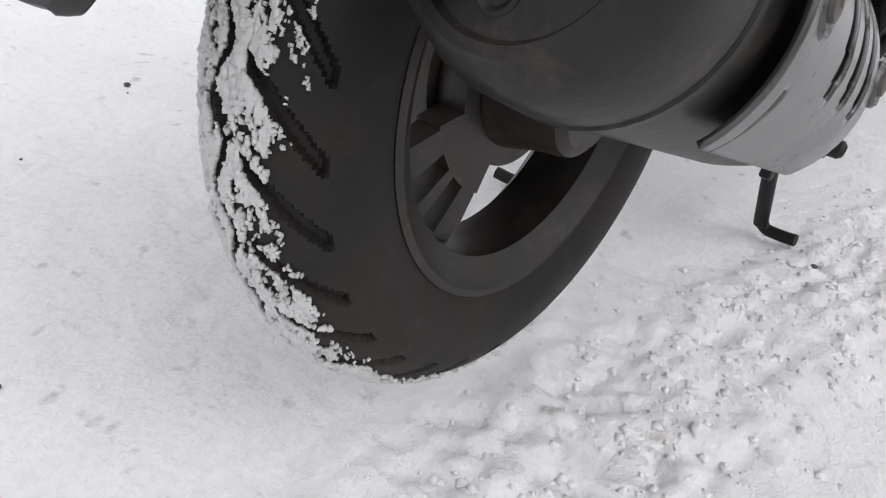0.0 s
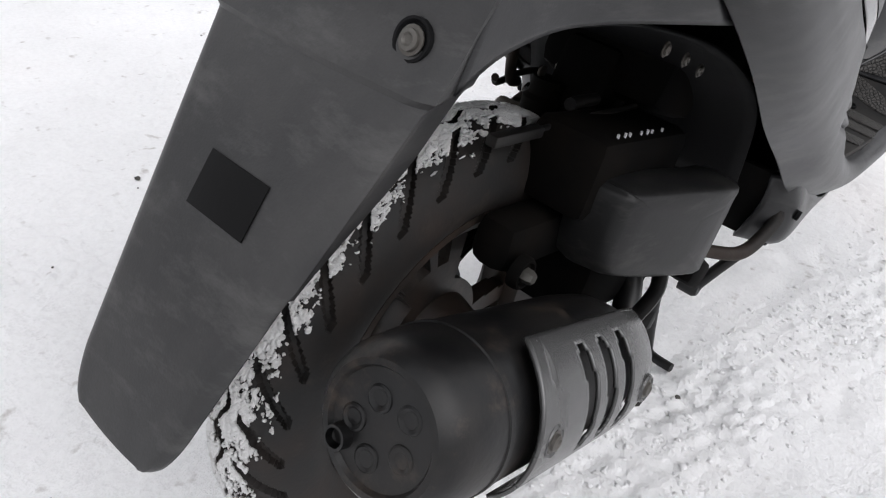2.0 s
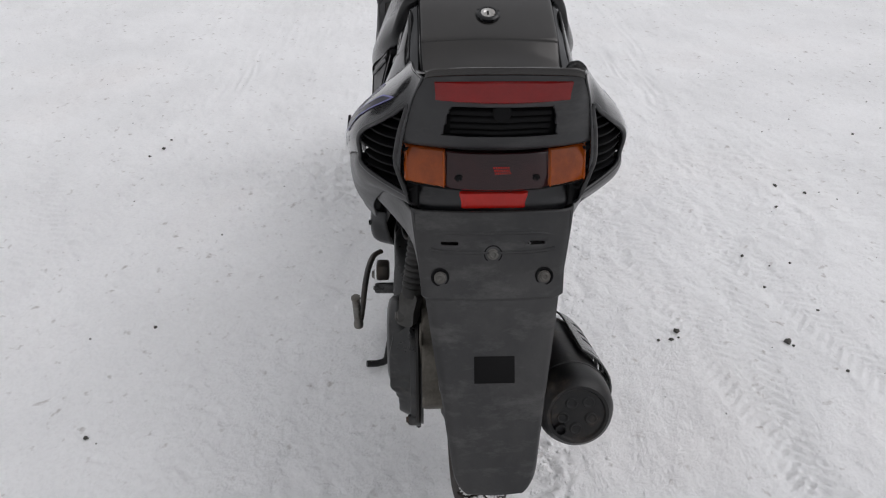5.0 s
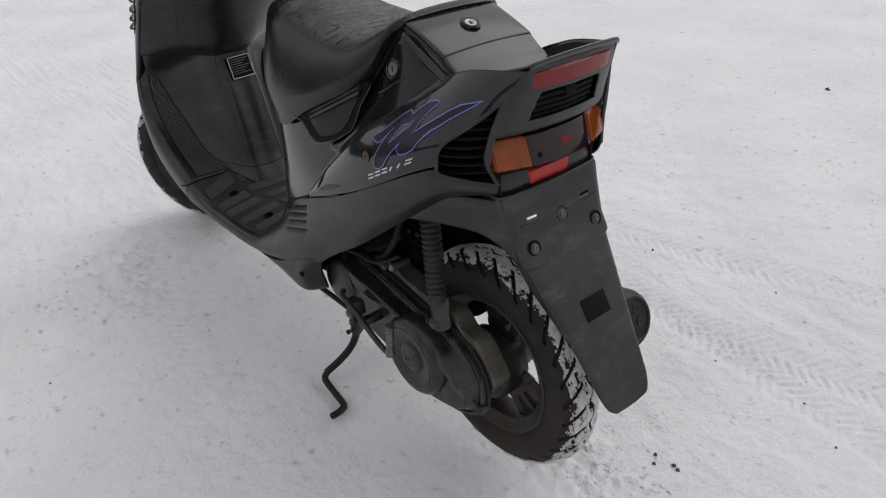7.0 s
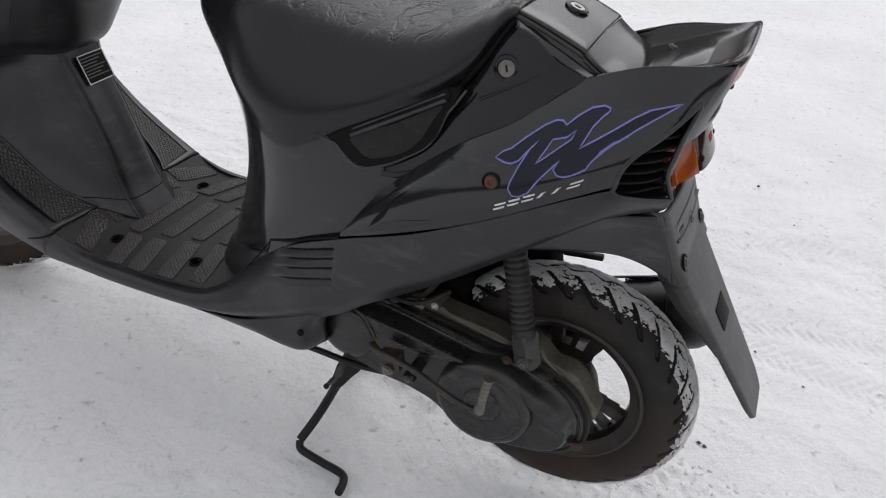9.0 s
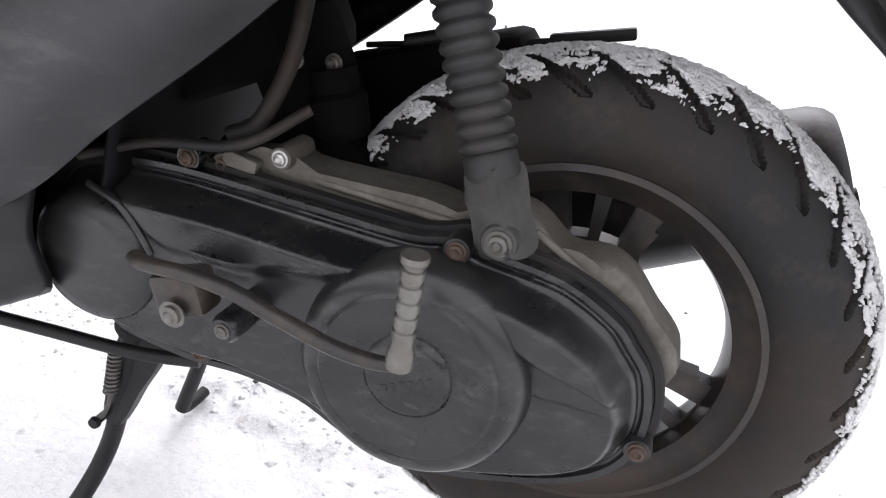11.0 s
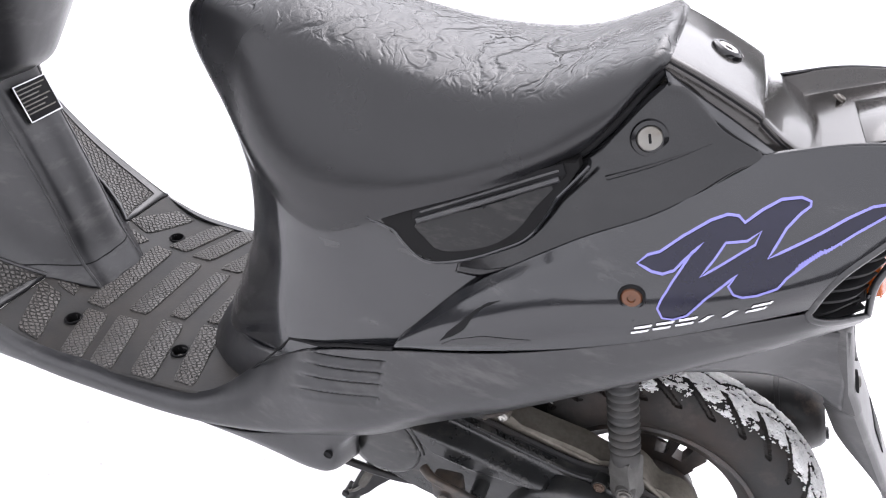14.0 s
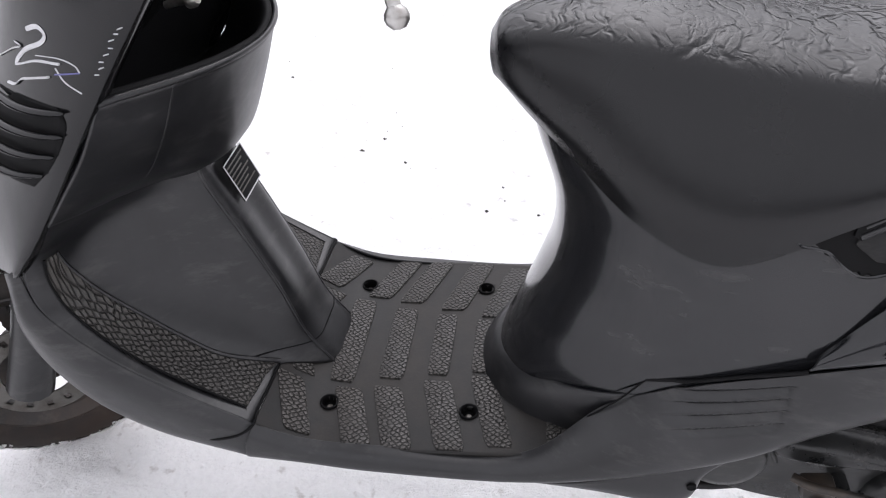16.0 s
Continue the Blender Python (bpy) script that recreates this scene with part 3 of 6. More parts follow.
def pebbles():
    rng = random.Random(11)
    spots = [(0.386, -0.153, 5), (-0.261, 0.238, 4), (1.39, 0.94, 9), (1.33, 0.97, 6), (1.45, 0.93, 5), (0.362, -0.761, 12), (0.399, -0.512, 9), (0.37, -0.49, 7),
             (1.1, -1.05, 9), (1.05, -1.12, 7), (-0.249, -0.224, 6), (-0.22, -0.20, 5), (0.56, -2.5, 13), (1.45, -1.48, 7)]
    for x, y in ((0.35, -0.77), (0.58, -0.8), (0.71, -0.79), (0.68, -0.91), (0.26, -0.85), (0.37, -0.46), (0.38, -0.51), (0.48, -0.89), (0.27, -0.29), (0.96, -0.99), (0.67, -0.85), (0.88, 1.41), (0.59, 1.27), (0.12, 0.74), (0.45, 0.7), (0.53, -2.46), (0.03, -3.27), (-0.26, -1.46), (-0.21, -0.22), (-0.26, -0.22), (-0.43, -0.5), (-0.08, -0.91)):
        spots.append((x, y, rng.uniform(3.5, 6.5)))
    for i in range(90):
        spots.append((rng.uniform(-1.2, 2.2), rng.choice((rng.uniform(-1.9, -0.3), rng.uniform(0.4, 1.4), rng.uniform(-2.6, -0.9))), rng.uniform(1.5, 3.8)))
    for x, y, mm in spots:
        bm = bmesh.new()
        crumb_mesh(bm, (0, 0, 0), mm / 1000, rng)
        ob = part("pebble", bm, pebble_stone, None, sharp=40)
        ob.location = (x, y, ground_z(x, y) + mm / 1000 * 0.3)
        tagged(ob, "small dark grey gravel stone lying on packed snow", "pebble", "gravel on the snow")


pebbles()

# an added dark ring, never in the picture itself, closes the horizon far off
def far_ring():
    n, r = 180, 42.0
    rng = random.Random(5)
    verts, faces = [], []
    for i in range(n):
        a = 2 * math.pi * i / n
        top = 7.0 + 2.0 * math.sin(a * 3 + 1) + rng.uniform(-1.0, 1.0)
        for dr, z in ((0, -0.5), (0.6, top * 0.5), (0.2, top), (1.5, top), (1.5, -0.5)):
            verts.append(((r + dr) * math.cos(a), (r + dr) * math.sin(a), z))
    for i in range(n):
        j = (i + 1) % n
        for k in range(4):
            faces.append((i * 5 + k, j * 5 + k, j * 5 + k + 1, i * 5 + k + 1))
    me = bpy.data.meshes.new("backdrop")
    me.from_pydata(verts, [], faces)
    ob = linked("backdrop", me, ring_dark, None, sharp=60)
    return tagged(ob, "unseen dark ring added far off round the snowy yard", "woodland", kind="structure")


far_ring()

# ---- the scooter: origin below the rear axle, x forward, y to its left ----
scooter = new("scooter")
tagged(scooter, "charcoal and black motor scooter parked on its centre stand in snow", "scooter")
RX, RZ, RR = 0.0, 0.27, 0.2105


# wheels
def tyre_point(theta, q, R, lift=0.0, w=0.041):
    """A point of the tyre's skin at turn theta, q from -1 (right bead) over the crown to 1 (left bead)."""
    a = abs(q)
    if a < 0.72:
        ph = a / 0.72 * 1.38
        r, y = R - 0.043 * (1 - math.cos(ph)), w * math.sin(ph)
        nr, ny = math.cos(ph), math.sin(ph)
    else:
        t = (a - 0.72) / 0.28
        r0, y0 = R - 0.043 * (1 - math.cos(1.38)), w * math.sin(1.38)
        r, y = r0 + (R - 0.073 - r0) * t, y0 + 0.004 * math.sin(t * 2.4) - 0.011 * t * t
        nr, ny = -0.1, 1.0
    r, y = r + nr * lift, (y + ny * lift) * (1 if q >= 0 else -1)
    return Vector((r * math.cos(theta), y, r * math.sin(theta)))


def groove(theta, q):
    """How far the tread is cut at a place, from 0 to 1."""
    a = abs(q)
    k = theta / (2 * math.pi) * 30 + (0.5 if q > 0 else 0.0)
    lateral = abs((k - 2.3 * a) % 1.0 - 0.5) < 0.115 and 0.15 < a < 0.60
    zig = abs(q - 0.050 * math.sin(theta * 30)) < 0.032
    return 1.0 if lateral or zig else 0.0


def tyre(parent, R, name="tyre", label="worn black tyre with slanted tread grooves"):
    nt, nq = 840, 84
    verts = []
    for i in range(nt):
        th = 2 * math.pi * i / nt
        for j in range(nq + 1):
            q = -1 + 2 * j / nq
            verts.append(tuple(tyre_point(th, q, R, -0.0045 * groove(th, q))))
    faces = [(i * (nq + 1) + j, i * (nq + 1) + j + 1, (i + 1) % nt * (nq + 1) + j + 1, (i + 1) % nt * (nq + 1) + j) for i in range(nt) for j in range(nq)]
    me = bpy.data.meshes.new(name)
    me.from_pydata(verts, [], faces)
    return linked(name, me, rubber, parent, label, sharp=45)


def tread_snow(parent, R, seed, cover, nt, nq, spread=0.50):
    """Snow caked on the tread blocks, ragged and missing in the grooves."""
    th = 2 * np.pi * (np.arange(nt) + 0.5) / nt
    qs = -0.72 + 1.44 * (np.arange(nq) + 0.5) / nq
    TH, Q = np.meshgrid(th, qs, indexing="ij")
    A, B = TH / (2 * np.pi) * 60, Q * 9 + 40
    n = noise2(A, B, seed) + 0.7 * noise2(A * 2.9, B * 2.6, seed + 1) + 0.6 * noise2(A * 7.7, B * 6.1, seed + 2) + 0.5 * noise2(A * 19, B * 15, seed + 3)
    n = 0.75 * n + cover - 1.3 * (np.abs(Q) / spread) ** 4 - 0.5 * np.clip((-Q - 0.15) / 0.3, 0, 1)
    H = 0.0006 + 0.0013 * np.clip(noise2(A * 9, B * 7, seed + 5) + 0.5 * noise2(A * 23, B * 19, seed + 6) + 0.5, 0, 2)
    verts, faces, at = [], [], {}

    def vert(i, j):
        i %= nt
        if (i, j) not in at:
            at[i, j] = len(verts)
            verts.append(tuple(tyre_point(2 * math.pi * i / nt, -0.72 + 1.44 * j / nq, R, float(H[i, min(j, nq - 1)]))))
        return at[i, j]

    for i, j in zip(*np.nonzero(n > 0)):
        i, j = int(i), int(j)
        if not groove(float(th[i]), float(qs[j])):
            faces.append((vert(i, j), vert(i, j + 1), vert(i + 1, j + 1), vert(i + 1, j)))
    me = bpy.data.meshes.new("caked_snow")
    me.from_pydata(verts, [], faces)
    ob = linked("caked_snow", me, tyre_snow, parent, "greyish snow caked on the tread", sharp=80)
    s = ob.modifiers.new("thickness", "SOLIDIFY")
    s.thickness, s.offset = 0.002, 0.0
    return ob


def spin_profile(name, pts, material_, parent, seg=96, label="", closed=True, sharp=30):
    """Turned about the axle: pts are (radius, sideways)."""
    m = Matrix.Rotation(radians(-90), 4, "X")
    return turned(name, pts, m, material_, parent, seg, closed, label, sharp)


def cast_spokes(parent, R):
    """Three broad cast spokes, each with two slots."""
    bm = bmesh.new()
    nt = 180
    radii = [0.030, 0.045, 0.058, 0.068, 0.078, 0.09, 0.102, 0.111, 0.121]
    solid = {}

    def is_open(th, r):
        d = (math.degrees(th) - 97 + 60) % 120 - 60
        if r > 0.058 and abs(d) > 25 + 2.0 * (0.09 - r) / 0.03:
            return True
        return 0.076 < r < 0.111 and 3.5 < abs(d) < 12.5

    for side in (-1, 1):
        for i in range(nt + 1):
            for k, r in enumerate(radii):
                th = 2 * math.pi * i / nt
                y = side * (0.012 - 0.005 * (r - 0.03) / 0.09)
                solid[side, i % nt, k] = solid.get((side, i % nt, k)) or bm.verts.new((r * math.cos(th), y, r * math.sin(th)))
    filled = set()
    for i in range(nt):
        for k in range(len(radii) - 1):
            if not is_open(2 * math.pi * (i + 0.5) / nt, (radii[k] + radii[k + 1]) / 2):
                filled.add((i, k))
    for i, k in filled:
        for side in (-1, 1):
            q = [solid[side, i, k], solid[side, (i + 1) % nt, k], solid[side, (i + 1) % nt, k + 1], solid[side, i, k + 1]]
            bm.faces.new(q)
        for di, dk, e in ((-1, 0, ((i, k), (i, k + 1))), (1, 0, ((i + 1, k), (i + 1, k + 1))), (0, -1, ((i, k), (i + 1, k))), (0, 1, ((i, k + 1), (i + 1, k + 1)))):
            if ((i + di) % nt, k + dk) not in filled:
                (a, ka), (b, kb) = e
                bm.faces.new([solid[-1, a % nt, ka], solid[-1, b % nt, kb], solid[1, b % nt, kb], solid[1, a % nt, ka]])
    bmesh.ops.delete(bm, geom=[v for v in bm.verts if not v.link_faces], context="VERTS")
    return part("spokes", bm, wheel_paint, parent)


def wheel(name, place, R, cover, seed, cells, label):
    w = new(name)
    w.parent = scooter
    w.matrix_local = place
    tagged(w, label=label)
    tyre(w, R)
    tread_snow(w, R, seed, cover, *cells)
    rim = [(0.139, 0.034), (0.139, 0.030), (0.133, 0.029), (0.128, 0.024), (0.121, 0.020), (0.118, 0.010), (0.118, -0.010), (0.121, -0.020), (0.128, -0.024),
           (0.133, -0.029), (0.139, -0.030), (0.139, -0.034), (0.134, -0.035), (0.130, -0.031), (0.124, -0.027), (0.116, -0.022), (0.113, -0.010),
           (0.113, 0.010), (0.116, 0.022), (0.124, 0.027), (0.130, 0.031), (0.134, 0.035)]
    spin_profile("rim", rim, wheel_paint, w, label="dull grey cast rim with brown grime")
    cast_spokes(w, R)
    return w


rear_wheel = wheel("rear_wheel", pose(RX, 0, RZ), RR, 0.42, 3, (1600, 150), "rear wheel lifted clear of the snow")
front_wheel = wheel("front_wheel", pose(1.350, 0, 0.232, 0, 0, 31), 0.2075, 0.45, 8, (700, 70, 0.68), "front wheel turned to the left")

# ---- body panels, left and right ----
COVER = [
    [(.303, .180, .543), (.302, .181, .546), (.300, .181, .550), (.298, .179, .554), (.295, .174, .558)],
    [(.225, .187, .577), (.226, .190, .590), (.229, .188, .606), (.233, .179, .620), (.238, .162, .631)],
    [(.141, .189, .615), (.143, .193, .638), (.146, .189, .663), (.150, .175, .687), (.155, .152, .704)],
    [(.071, .187, .652), (.073, .190, .677), (.077, .181, .704), (.082, .159, .727), (.086, .134, .748)],
    [(.000, .177, .692), (.004, .180, .718), (.012, .164, .746), (.022, .136, .772), (.030, .102, .797)],
    [(-.045, .162, .712), (-.045, .164, .740), (-.043, .149, .770), (-.040, .123, .799), (-.034, .099, .824)],
    [(-.074, .142, .712), (-.077, .142, .740), (-.081, .133, .772), (-.085, .115, .807), (-.087, .096, .835)],
    [(-.092, .113, .706), (-.095, .112, .735), (-.101, .107, .768), (-.112, .098, .808), (-.127, .087, .840)],
]
LOWER = [
    [(-.097, .108, .700), (-.100, .106, .685), (-.094, .102, .668), (-.075, .090, .655)],
    [(-.050, .158, .708), (-.052, .160, .692), (-.046, .152, .670), (-.030, .130, .650)],
    [(.000, .175, .689), (.000, .176, .668), (.005, .168, .640), (.015, .145, .618)],
    [(.087, .187, .642), (.085, .187, .615), (.085, .180, .585), (.092, .158, .558)],
    [(.190, .188, .588), (.183, .190, .556), (.176, .184, .522), (.178, .162, .492)],
    [(.302, .182, .540), (.287, .190, .500), (.268, .188, .468), (.262, .166, .436)],
    [(.395, .166, .490), (.378, .188, .448), (.352, .193, .412), (.335, .170, .385)],
    [(.475, .146, .425), (.485, .182, .385), (.478, .195, .355), (.460, .170, .328)],
    [(.570, .172, .350), (.580, .190, .342), (.585, .194, .324), (.580, .165, .302)],
    [(.740, .177, .338), (.745, .194, .332), (.745, .196, .314), (.740, .165, .292)],
    [(.825, .180, .339), (.828, .195, .333), (.828, .196, .314), (.825, .168, .292)],
    [(.893, .184, .360), (.898, .197, .347), (.902, .197, .314), (.900, .170, .292)],
]
SEAT = [
    [(.618, .030, .754), (.624, .036, .763), (.628, .034, .780), (.629, .022, .789), (.630, 0, .792)],
    [(.590, .054, .734), (.603, .062, .760), (.609, .055, .792), (.613, .036, .806), (.615, 0, .811)],
    [(.540, .092, .704), (.553, .098, .742), (.558, .080, .798), (.562, .052, .820), (.563, 0, .827)],
    [(.474, .140, .666), (.484, .142, .716), (.488, .110, .797), (.488, .070, .827), (.488, 0, .836)],
    [(.396, .163, .646), (.400, .161, .702), (.400, .120, .788), (.400, .080, .816), (.400, 0, .826)],
    [(.304, .162, .697), (.302, .158, .730), (.302, .124, .791), (.302, .084, .810), (.302, 0, .818)],
    [(.218, .143, .742), (.214, .147, .766), (.212, .125, .806), (.212, .084, .823), (.212, 0, .828)],
    [(.166, .121, .776), (.159, .127, .799), (.156, .112, .835), (.152, .076, .852), (.151, 0, .857)],
    [(.136, .104, .824), (.132, .111, .840), (.129, .100, .858), (.126, .066, .868), (.124, 0, .872)],
    [(.122, .088, .848), (.117, .092, .853), (.115, .083, .861), (.114, .055, .864), (.113, 0, .866)],
]
POST = [
    [(.45, .130, .330), (.47, .128, .330), (.500, .122, .332), (.575, .092, .334), (.612, .050, .335), (.624, 0, .335)],
    [(.40, .150, .410), (.44, .146, .410), (.485, .134, .410), (.556, .094, .410), (.588, .050, .410), (.598, 0, .410)],
    [(.32, .172, .490), (.40, .160, .490), (.462, .144, .490), (.528, .098, .490), (.560, .052, .490), (.569, 0, .490)],
    [(.20, .176, .560), (.36, .164, .560), (.448, .145, .560), (.512, .100, .560), (.542, .054, .560), (.551, 0, .560)],
    [(.17, .148, .630), (.35, .158, .630), (.445, .144, .630), (.512, .100, .630), (.545, .054, .630), (.554, 0, .630)],
    [(.25, .138, .700), (.37, .144, .700), (.460, .136, .700), (.532, .096, .700), (.568, .052, .700), (.578, 0, .700)],
    [(.25, .105, .770), (.37, .110, .770), (.480, .100, .770), (.550, .085, .770), (.590, .045, .770), (.600, 0, .770)],
]
SIDE_PANEL = [
    [(.255, .154, .638), (.250, .144, .668), (.245, .130, .705)],
    [(.215, .157, .648), (.210, .138, .692), (.200, .116, .738)],
    [(.150, .155, .690), (.156, .128, .735), (.158, .108, .775)],
    [(.085, .138, .736), (.100, .116, .790), (.112, .0990, .842)],
    [(.040, .112, .785), (.050, .108, .799), (.058, .1000, .8135)],
    [(.020, .104, .794), (.024, .102, .799), (.028, .1005, .803)],
]


def both_sides(net):
    """A half net, right edge to left edge, mirrored into a full one (the last point lies on the middle)."""
    return [[(x, -y, z) for x, y, z in row] + list(row[::-1])[1:] for row in net]


# upper edge of the corner vents across the cover
VENT_S, VENT_V = (4.92, 4.97, 5.08, 5.3, 5.7, 6.0, 6.4, 6.8), (.0, .13, .23, .32, .43, .51, .61, .70)


def vent_gap(u, v):
    # the slatted corner openings beside the rear lamp
    s = u * 7
    return 4.92 < s < 6.80 and v < np.interp(s, VENT_S, VENT_V)


def vent_skin(c, z):
    """A place on the rear corner's outer skin: c from 0 at the tail face to 1 at the front of the vent."""
    net, s = (COVER, 1 - 2 * c / 7) if z >= .707 else (LOWER, c / 10)
    v = min((j / 80 for j in range(81)), key=lambda v: abs(patch_point(net, s, v)[2] - z))
    p = patch_point(net, s, v)
    return np.array((p[0], p[1], z))


def vent_fin(line, side):
    """A flat horizontal fin along a line on the skin, set back from it."""
    bm = bmesh.new()
    rows = []
    for p in line:
        out, back = p + np.array((.0035, -.0035, 0)), p + np.array((.013, -.015, .002))
        rows.append([bm.verts.new((q[0], side * q[1], q[2] + h)) for q, h in ((out, -.0013), (out, .0013), (back, .0013), (back, -.0013))])
    for a, b in zip(rows, rows[1:]):
        for k in range(4):
            bm.faces.new([a[k], a[(k + 1) % 4], b[(k + 1) % 4], b[k]])
    bm.faces.new(rows[0])
    bm.faces.new(rows[-1][::-1])
    return part("vent_slat", bm, plastic_dark, scooter)


def finger_scoop(x, z):
    """Four finger-like scallops pressed into the cowl beside the footboard, deepest at their rear ends."""
    a = (.432 - x) / .118
    if not 0.0 < a < 1.08:
        return 0.0
    lines = [.420 + .040 * a, .432 + .046 * a, .446 + .049 * a, .459 + .050 * a, .471 + .053 * a]
    f = float(np.interp(z, lines, range(5), -1, -1))
    if f < 0:
        return 0.0
    grow = min(1.0, a / .35) ** 1.5 * (1.0 if a < 1.0 else max(0.0, 1 - (a - 1.0) / .05))
    t = f % 1.0 if f < 4 else 0.0
    return -.0065 * grow * ((t / .66) ** 1.5 if t < .66 else .5 + .5 * math.cos(math.pi * (t - .66) / .34))


def cowl_gap(u, v):
    # the corner vents reach a little below the cover
    s = u * 10
    return s < 1.09 and v < .36 * (1 - (s / 1.09) ** 2) ** .5


for side in (1, -1):
    patch("side_cover", COVER, paint, scooter, 140, 70, 0.003, side, "charcoal painted rear side cover with a blue and white graphic", skip=vent_gap)
    patch("lower_cowl", LOWER, plastic, scooter, 400, 110, 0.003, side, "matte grey-black lower side cowl with finger scoops", skip=cowl_gap, warp=finger_scoop)
    patch("seat_side_panel", SIDE_PANEL, gloss, scooter, 48, 10, 0.003, side, "gloss black panel below the seat")
    # dark tray behind the corner vents, its flat fins and the moulded rim
    corner = [[tuple(q) for q in row[::-1]] for row in COVER[5:][::-1]]
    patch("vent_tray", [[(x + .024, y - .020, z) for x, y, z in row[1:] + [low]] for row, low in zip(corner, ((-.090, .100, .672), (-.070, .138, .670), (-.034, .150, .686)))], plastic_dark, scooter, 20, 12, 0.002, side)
    for k in range(9):
        z = .6877 + .0128 * k
        front = float(np.interp(z, [.685, .695, .708, .731, .745, .7685, .790, .805], [-.066, -.052, -.042, -.043, -.050, -.074, -.093, -.106]))
        line = [p for p in (vent_skin(c / 16, z) for c in range(17)) if p[0] < front + .003]
        if len(line) > 1:
            vent_fin(line, side)
    low = [patch_point(LOWER, c * .109, .36 * (1 - c**2) ** .5) for c in (0, .3, .55, .75, .9, .97, 1)]
    ring = low + [patch_point(COVER, s / 7, v) for s, v in zip(VENT_S, VENT_V)]
    ring += [patch_point(COVER, 6.82 / 7, v) for v in (.5, .3, .1)] + low[:1]
    tube("vent_rim", [(p[0], side * (p[1] + .0004), p[2]) for p in ring], .0032, plastic, scooter, 8, 80)

patch("seat", both_sides(SEAT), vinyl, scooter, 90, 48, 0.0, 1, "black vinyl seat with creased worn top", caps=True, sharp=60)
patch("seat_post", [[(x, -y, z) for x, y, z in row] + list(row[::-1])[1:] for row in POST], paint, scooter, 60, 90, 0.003, 1, "charcoal painted cover below the seat")
POST_BASE = [[(x + .010 - k * .004, y + .008 - k * .003, z) for x, y, z in row] for k, (row, z0) in enumerate(zip(
    [[(.40, .148, .318), (.500, .126, .322), (.575, .096, .326), (.615, .050, .330), (.628, 0, .331)], [(.39, .152, .395), (.490, .132, .388), (.562, .096, .380), (.598, .050, .376), (.610, 0, .375)],
     [(.38, .150, .470), (.470, .142, .440), (.542, .099, .408), (.580, .050, .398), (.592, 0, .395)]], (0, 1, 2)))]
patch("post_base", both_sides(POST_BASE), plastic, scooter, 12, 48, 0.003, 1, "matte black base collar of the seat post")

# floor
FLOOR = [
    [(.44, .150, .352), (.44, .08, .350), (.44, 0, .350)],
    [(.54, .172, .351), (.54, .09, .349), (.54, 0, .349)],
    [(.66, .180, .341), (.66, .09, .341), (.66, 0, .341)],
    [(.75, .181, .3325), (.75, .09, .3325), (.75, 0, .3325)],
    [(.815, .182, .3305), (.815, .09, .3305), (.815, 0, .3305)],
    [(.855, .183, .3390), (.855, .09, .3390), (.855, 0, .3390)],
    [(.8925, .184, .3585), (.8925, .09, .3585), (.8925, 0, .3585)],
]
HOLES = ((.818, .117), (.636, .117), (.820, -.115), (.640, -.118))


def floor_gap(u, v):
    p = patch_point(both_sides(FLOOR), u, v)
    return any((p[0] - x) ** 2 + (p[1] - y) ** 2 < .0105**2 for x, y in HOLES)


patch("floorboard", both_sides(FLOOR), floor_plastic, scooter, 130, 110, 0.006, 1, "dusty black ribbed footboard", skip=floor_gap)


FLOOR_LINE = [patch_point(FLOOR, k / 60, 1) for k in range(61)]


def floor_z(x):
    return float(np.interp(x, [p[0] for p in FLOOR_LINE], [p[2] for p in FLOOR_LINE])) + 0.003


def pad(cx, y0, y1, width, lean):
    """A raised tread pad from y0 to y1, whose outer end lies further back."""
    pts = [(-width / 2, y0), (width / 2, y0), (width / 2 - lean, y1), (-width / 2 - lean, y1)]
    if (y1 - y0) < 0:
        pts = pts[::-1]
    pts = [tuple(np.array(pts[k]) * (1 - c) + np.array(pts[(k + d) % 4]) * c) for k in range(4) for d, c in ((-1, .08), (1, .08))]
    bm = bmesh.new()
    add_plate(bm, [(cx + x, y) for x, y in pts], .0028, Matrix(), .0008)
    if cx > .80:
        for k in range(9):
            bmesh.ops.bisect_plane(bm, geom=list(bm.verts) + list(bm.edges) + list(bm.faces), plane_co=(.808 + .009 * k, 0, 0), plane_no=(1, 0, 0))
    for v in bm.verts:
        v.co.z += floor_z(v.co.x) - .0004
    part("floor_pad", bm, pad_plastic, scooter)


for side in (1, -1):
    for x, y0, y1, w in ((.876, .092, .172, .034), (.800, .090, .179, .037), (.749, .083, .179, .038), (.685, .069, .176, .037), (.626, .057, .167, .033)):
        pad(x, side * y0, side * y1, w, .033)
    pad(.527, side * .106, side * .160, .028, .003)
    pad(.868, side * .064, side * .082, .028, .006)
for x, y, w in ((.817, .080, .034), (.752, .068, .034), (.690, .058, .029), (.636, .050, .020)):
    pad(x, -y, y, w, .004)
for x, y in HOLES:
    turned("hole_cup", [(0, -.0100), (.0088, -.0100), (.0100, .0026), (.0108, .0036), (.0122, .0030), (.0126, -.0030), (.0115, -.0110), (0, -.0110)], pose(x, y, floor_z(x)), hole_plastic, scooter, 24, label="dark recessed screw hole")
    turned("floor_screw", [(0, -.0064), (.0030, -.0062), (.0042, -.0072), (.0044, -.0098), (0, -.0098)], pose(x, y + .001, floor_z(x)), dull_steel, scooter, 14)

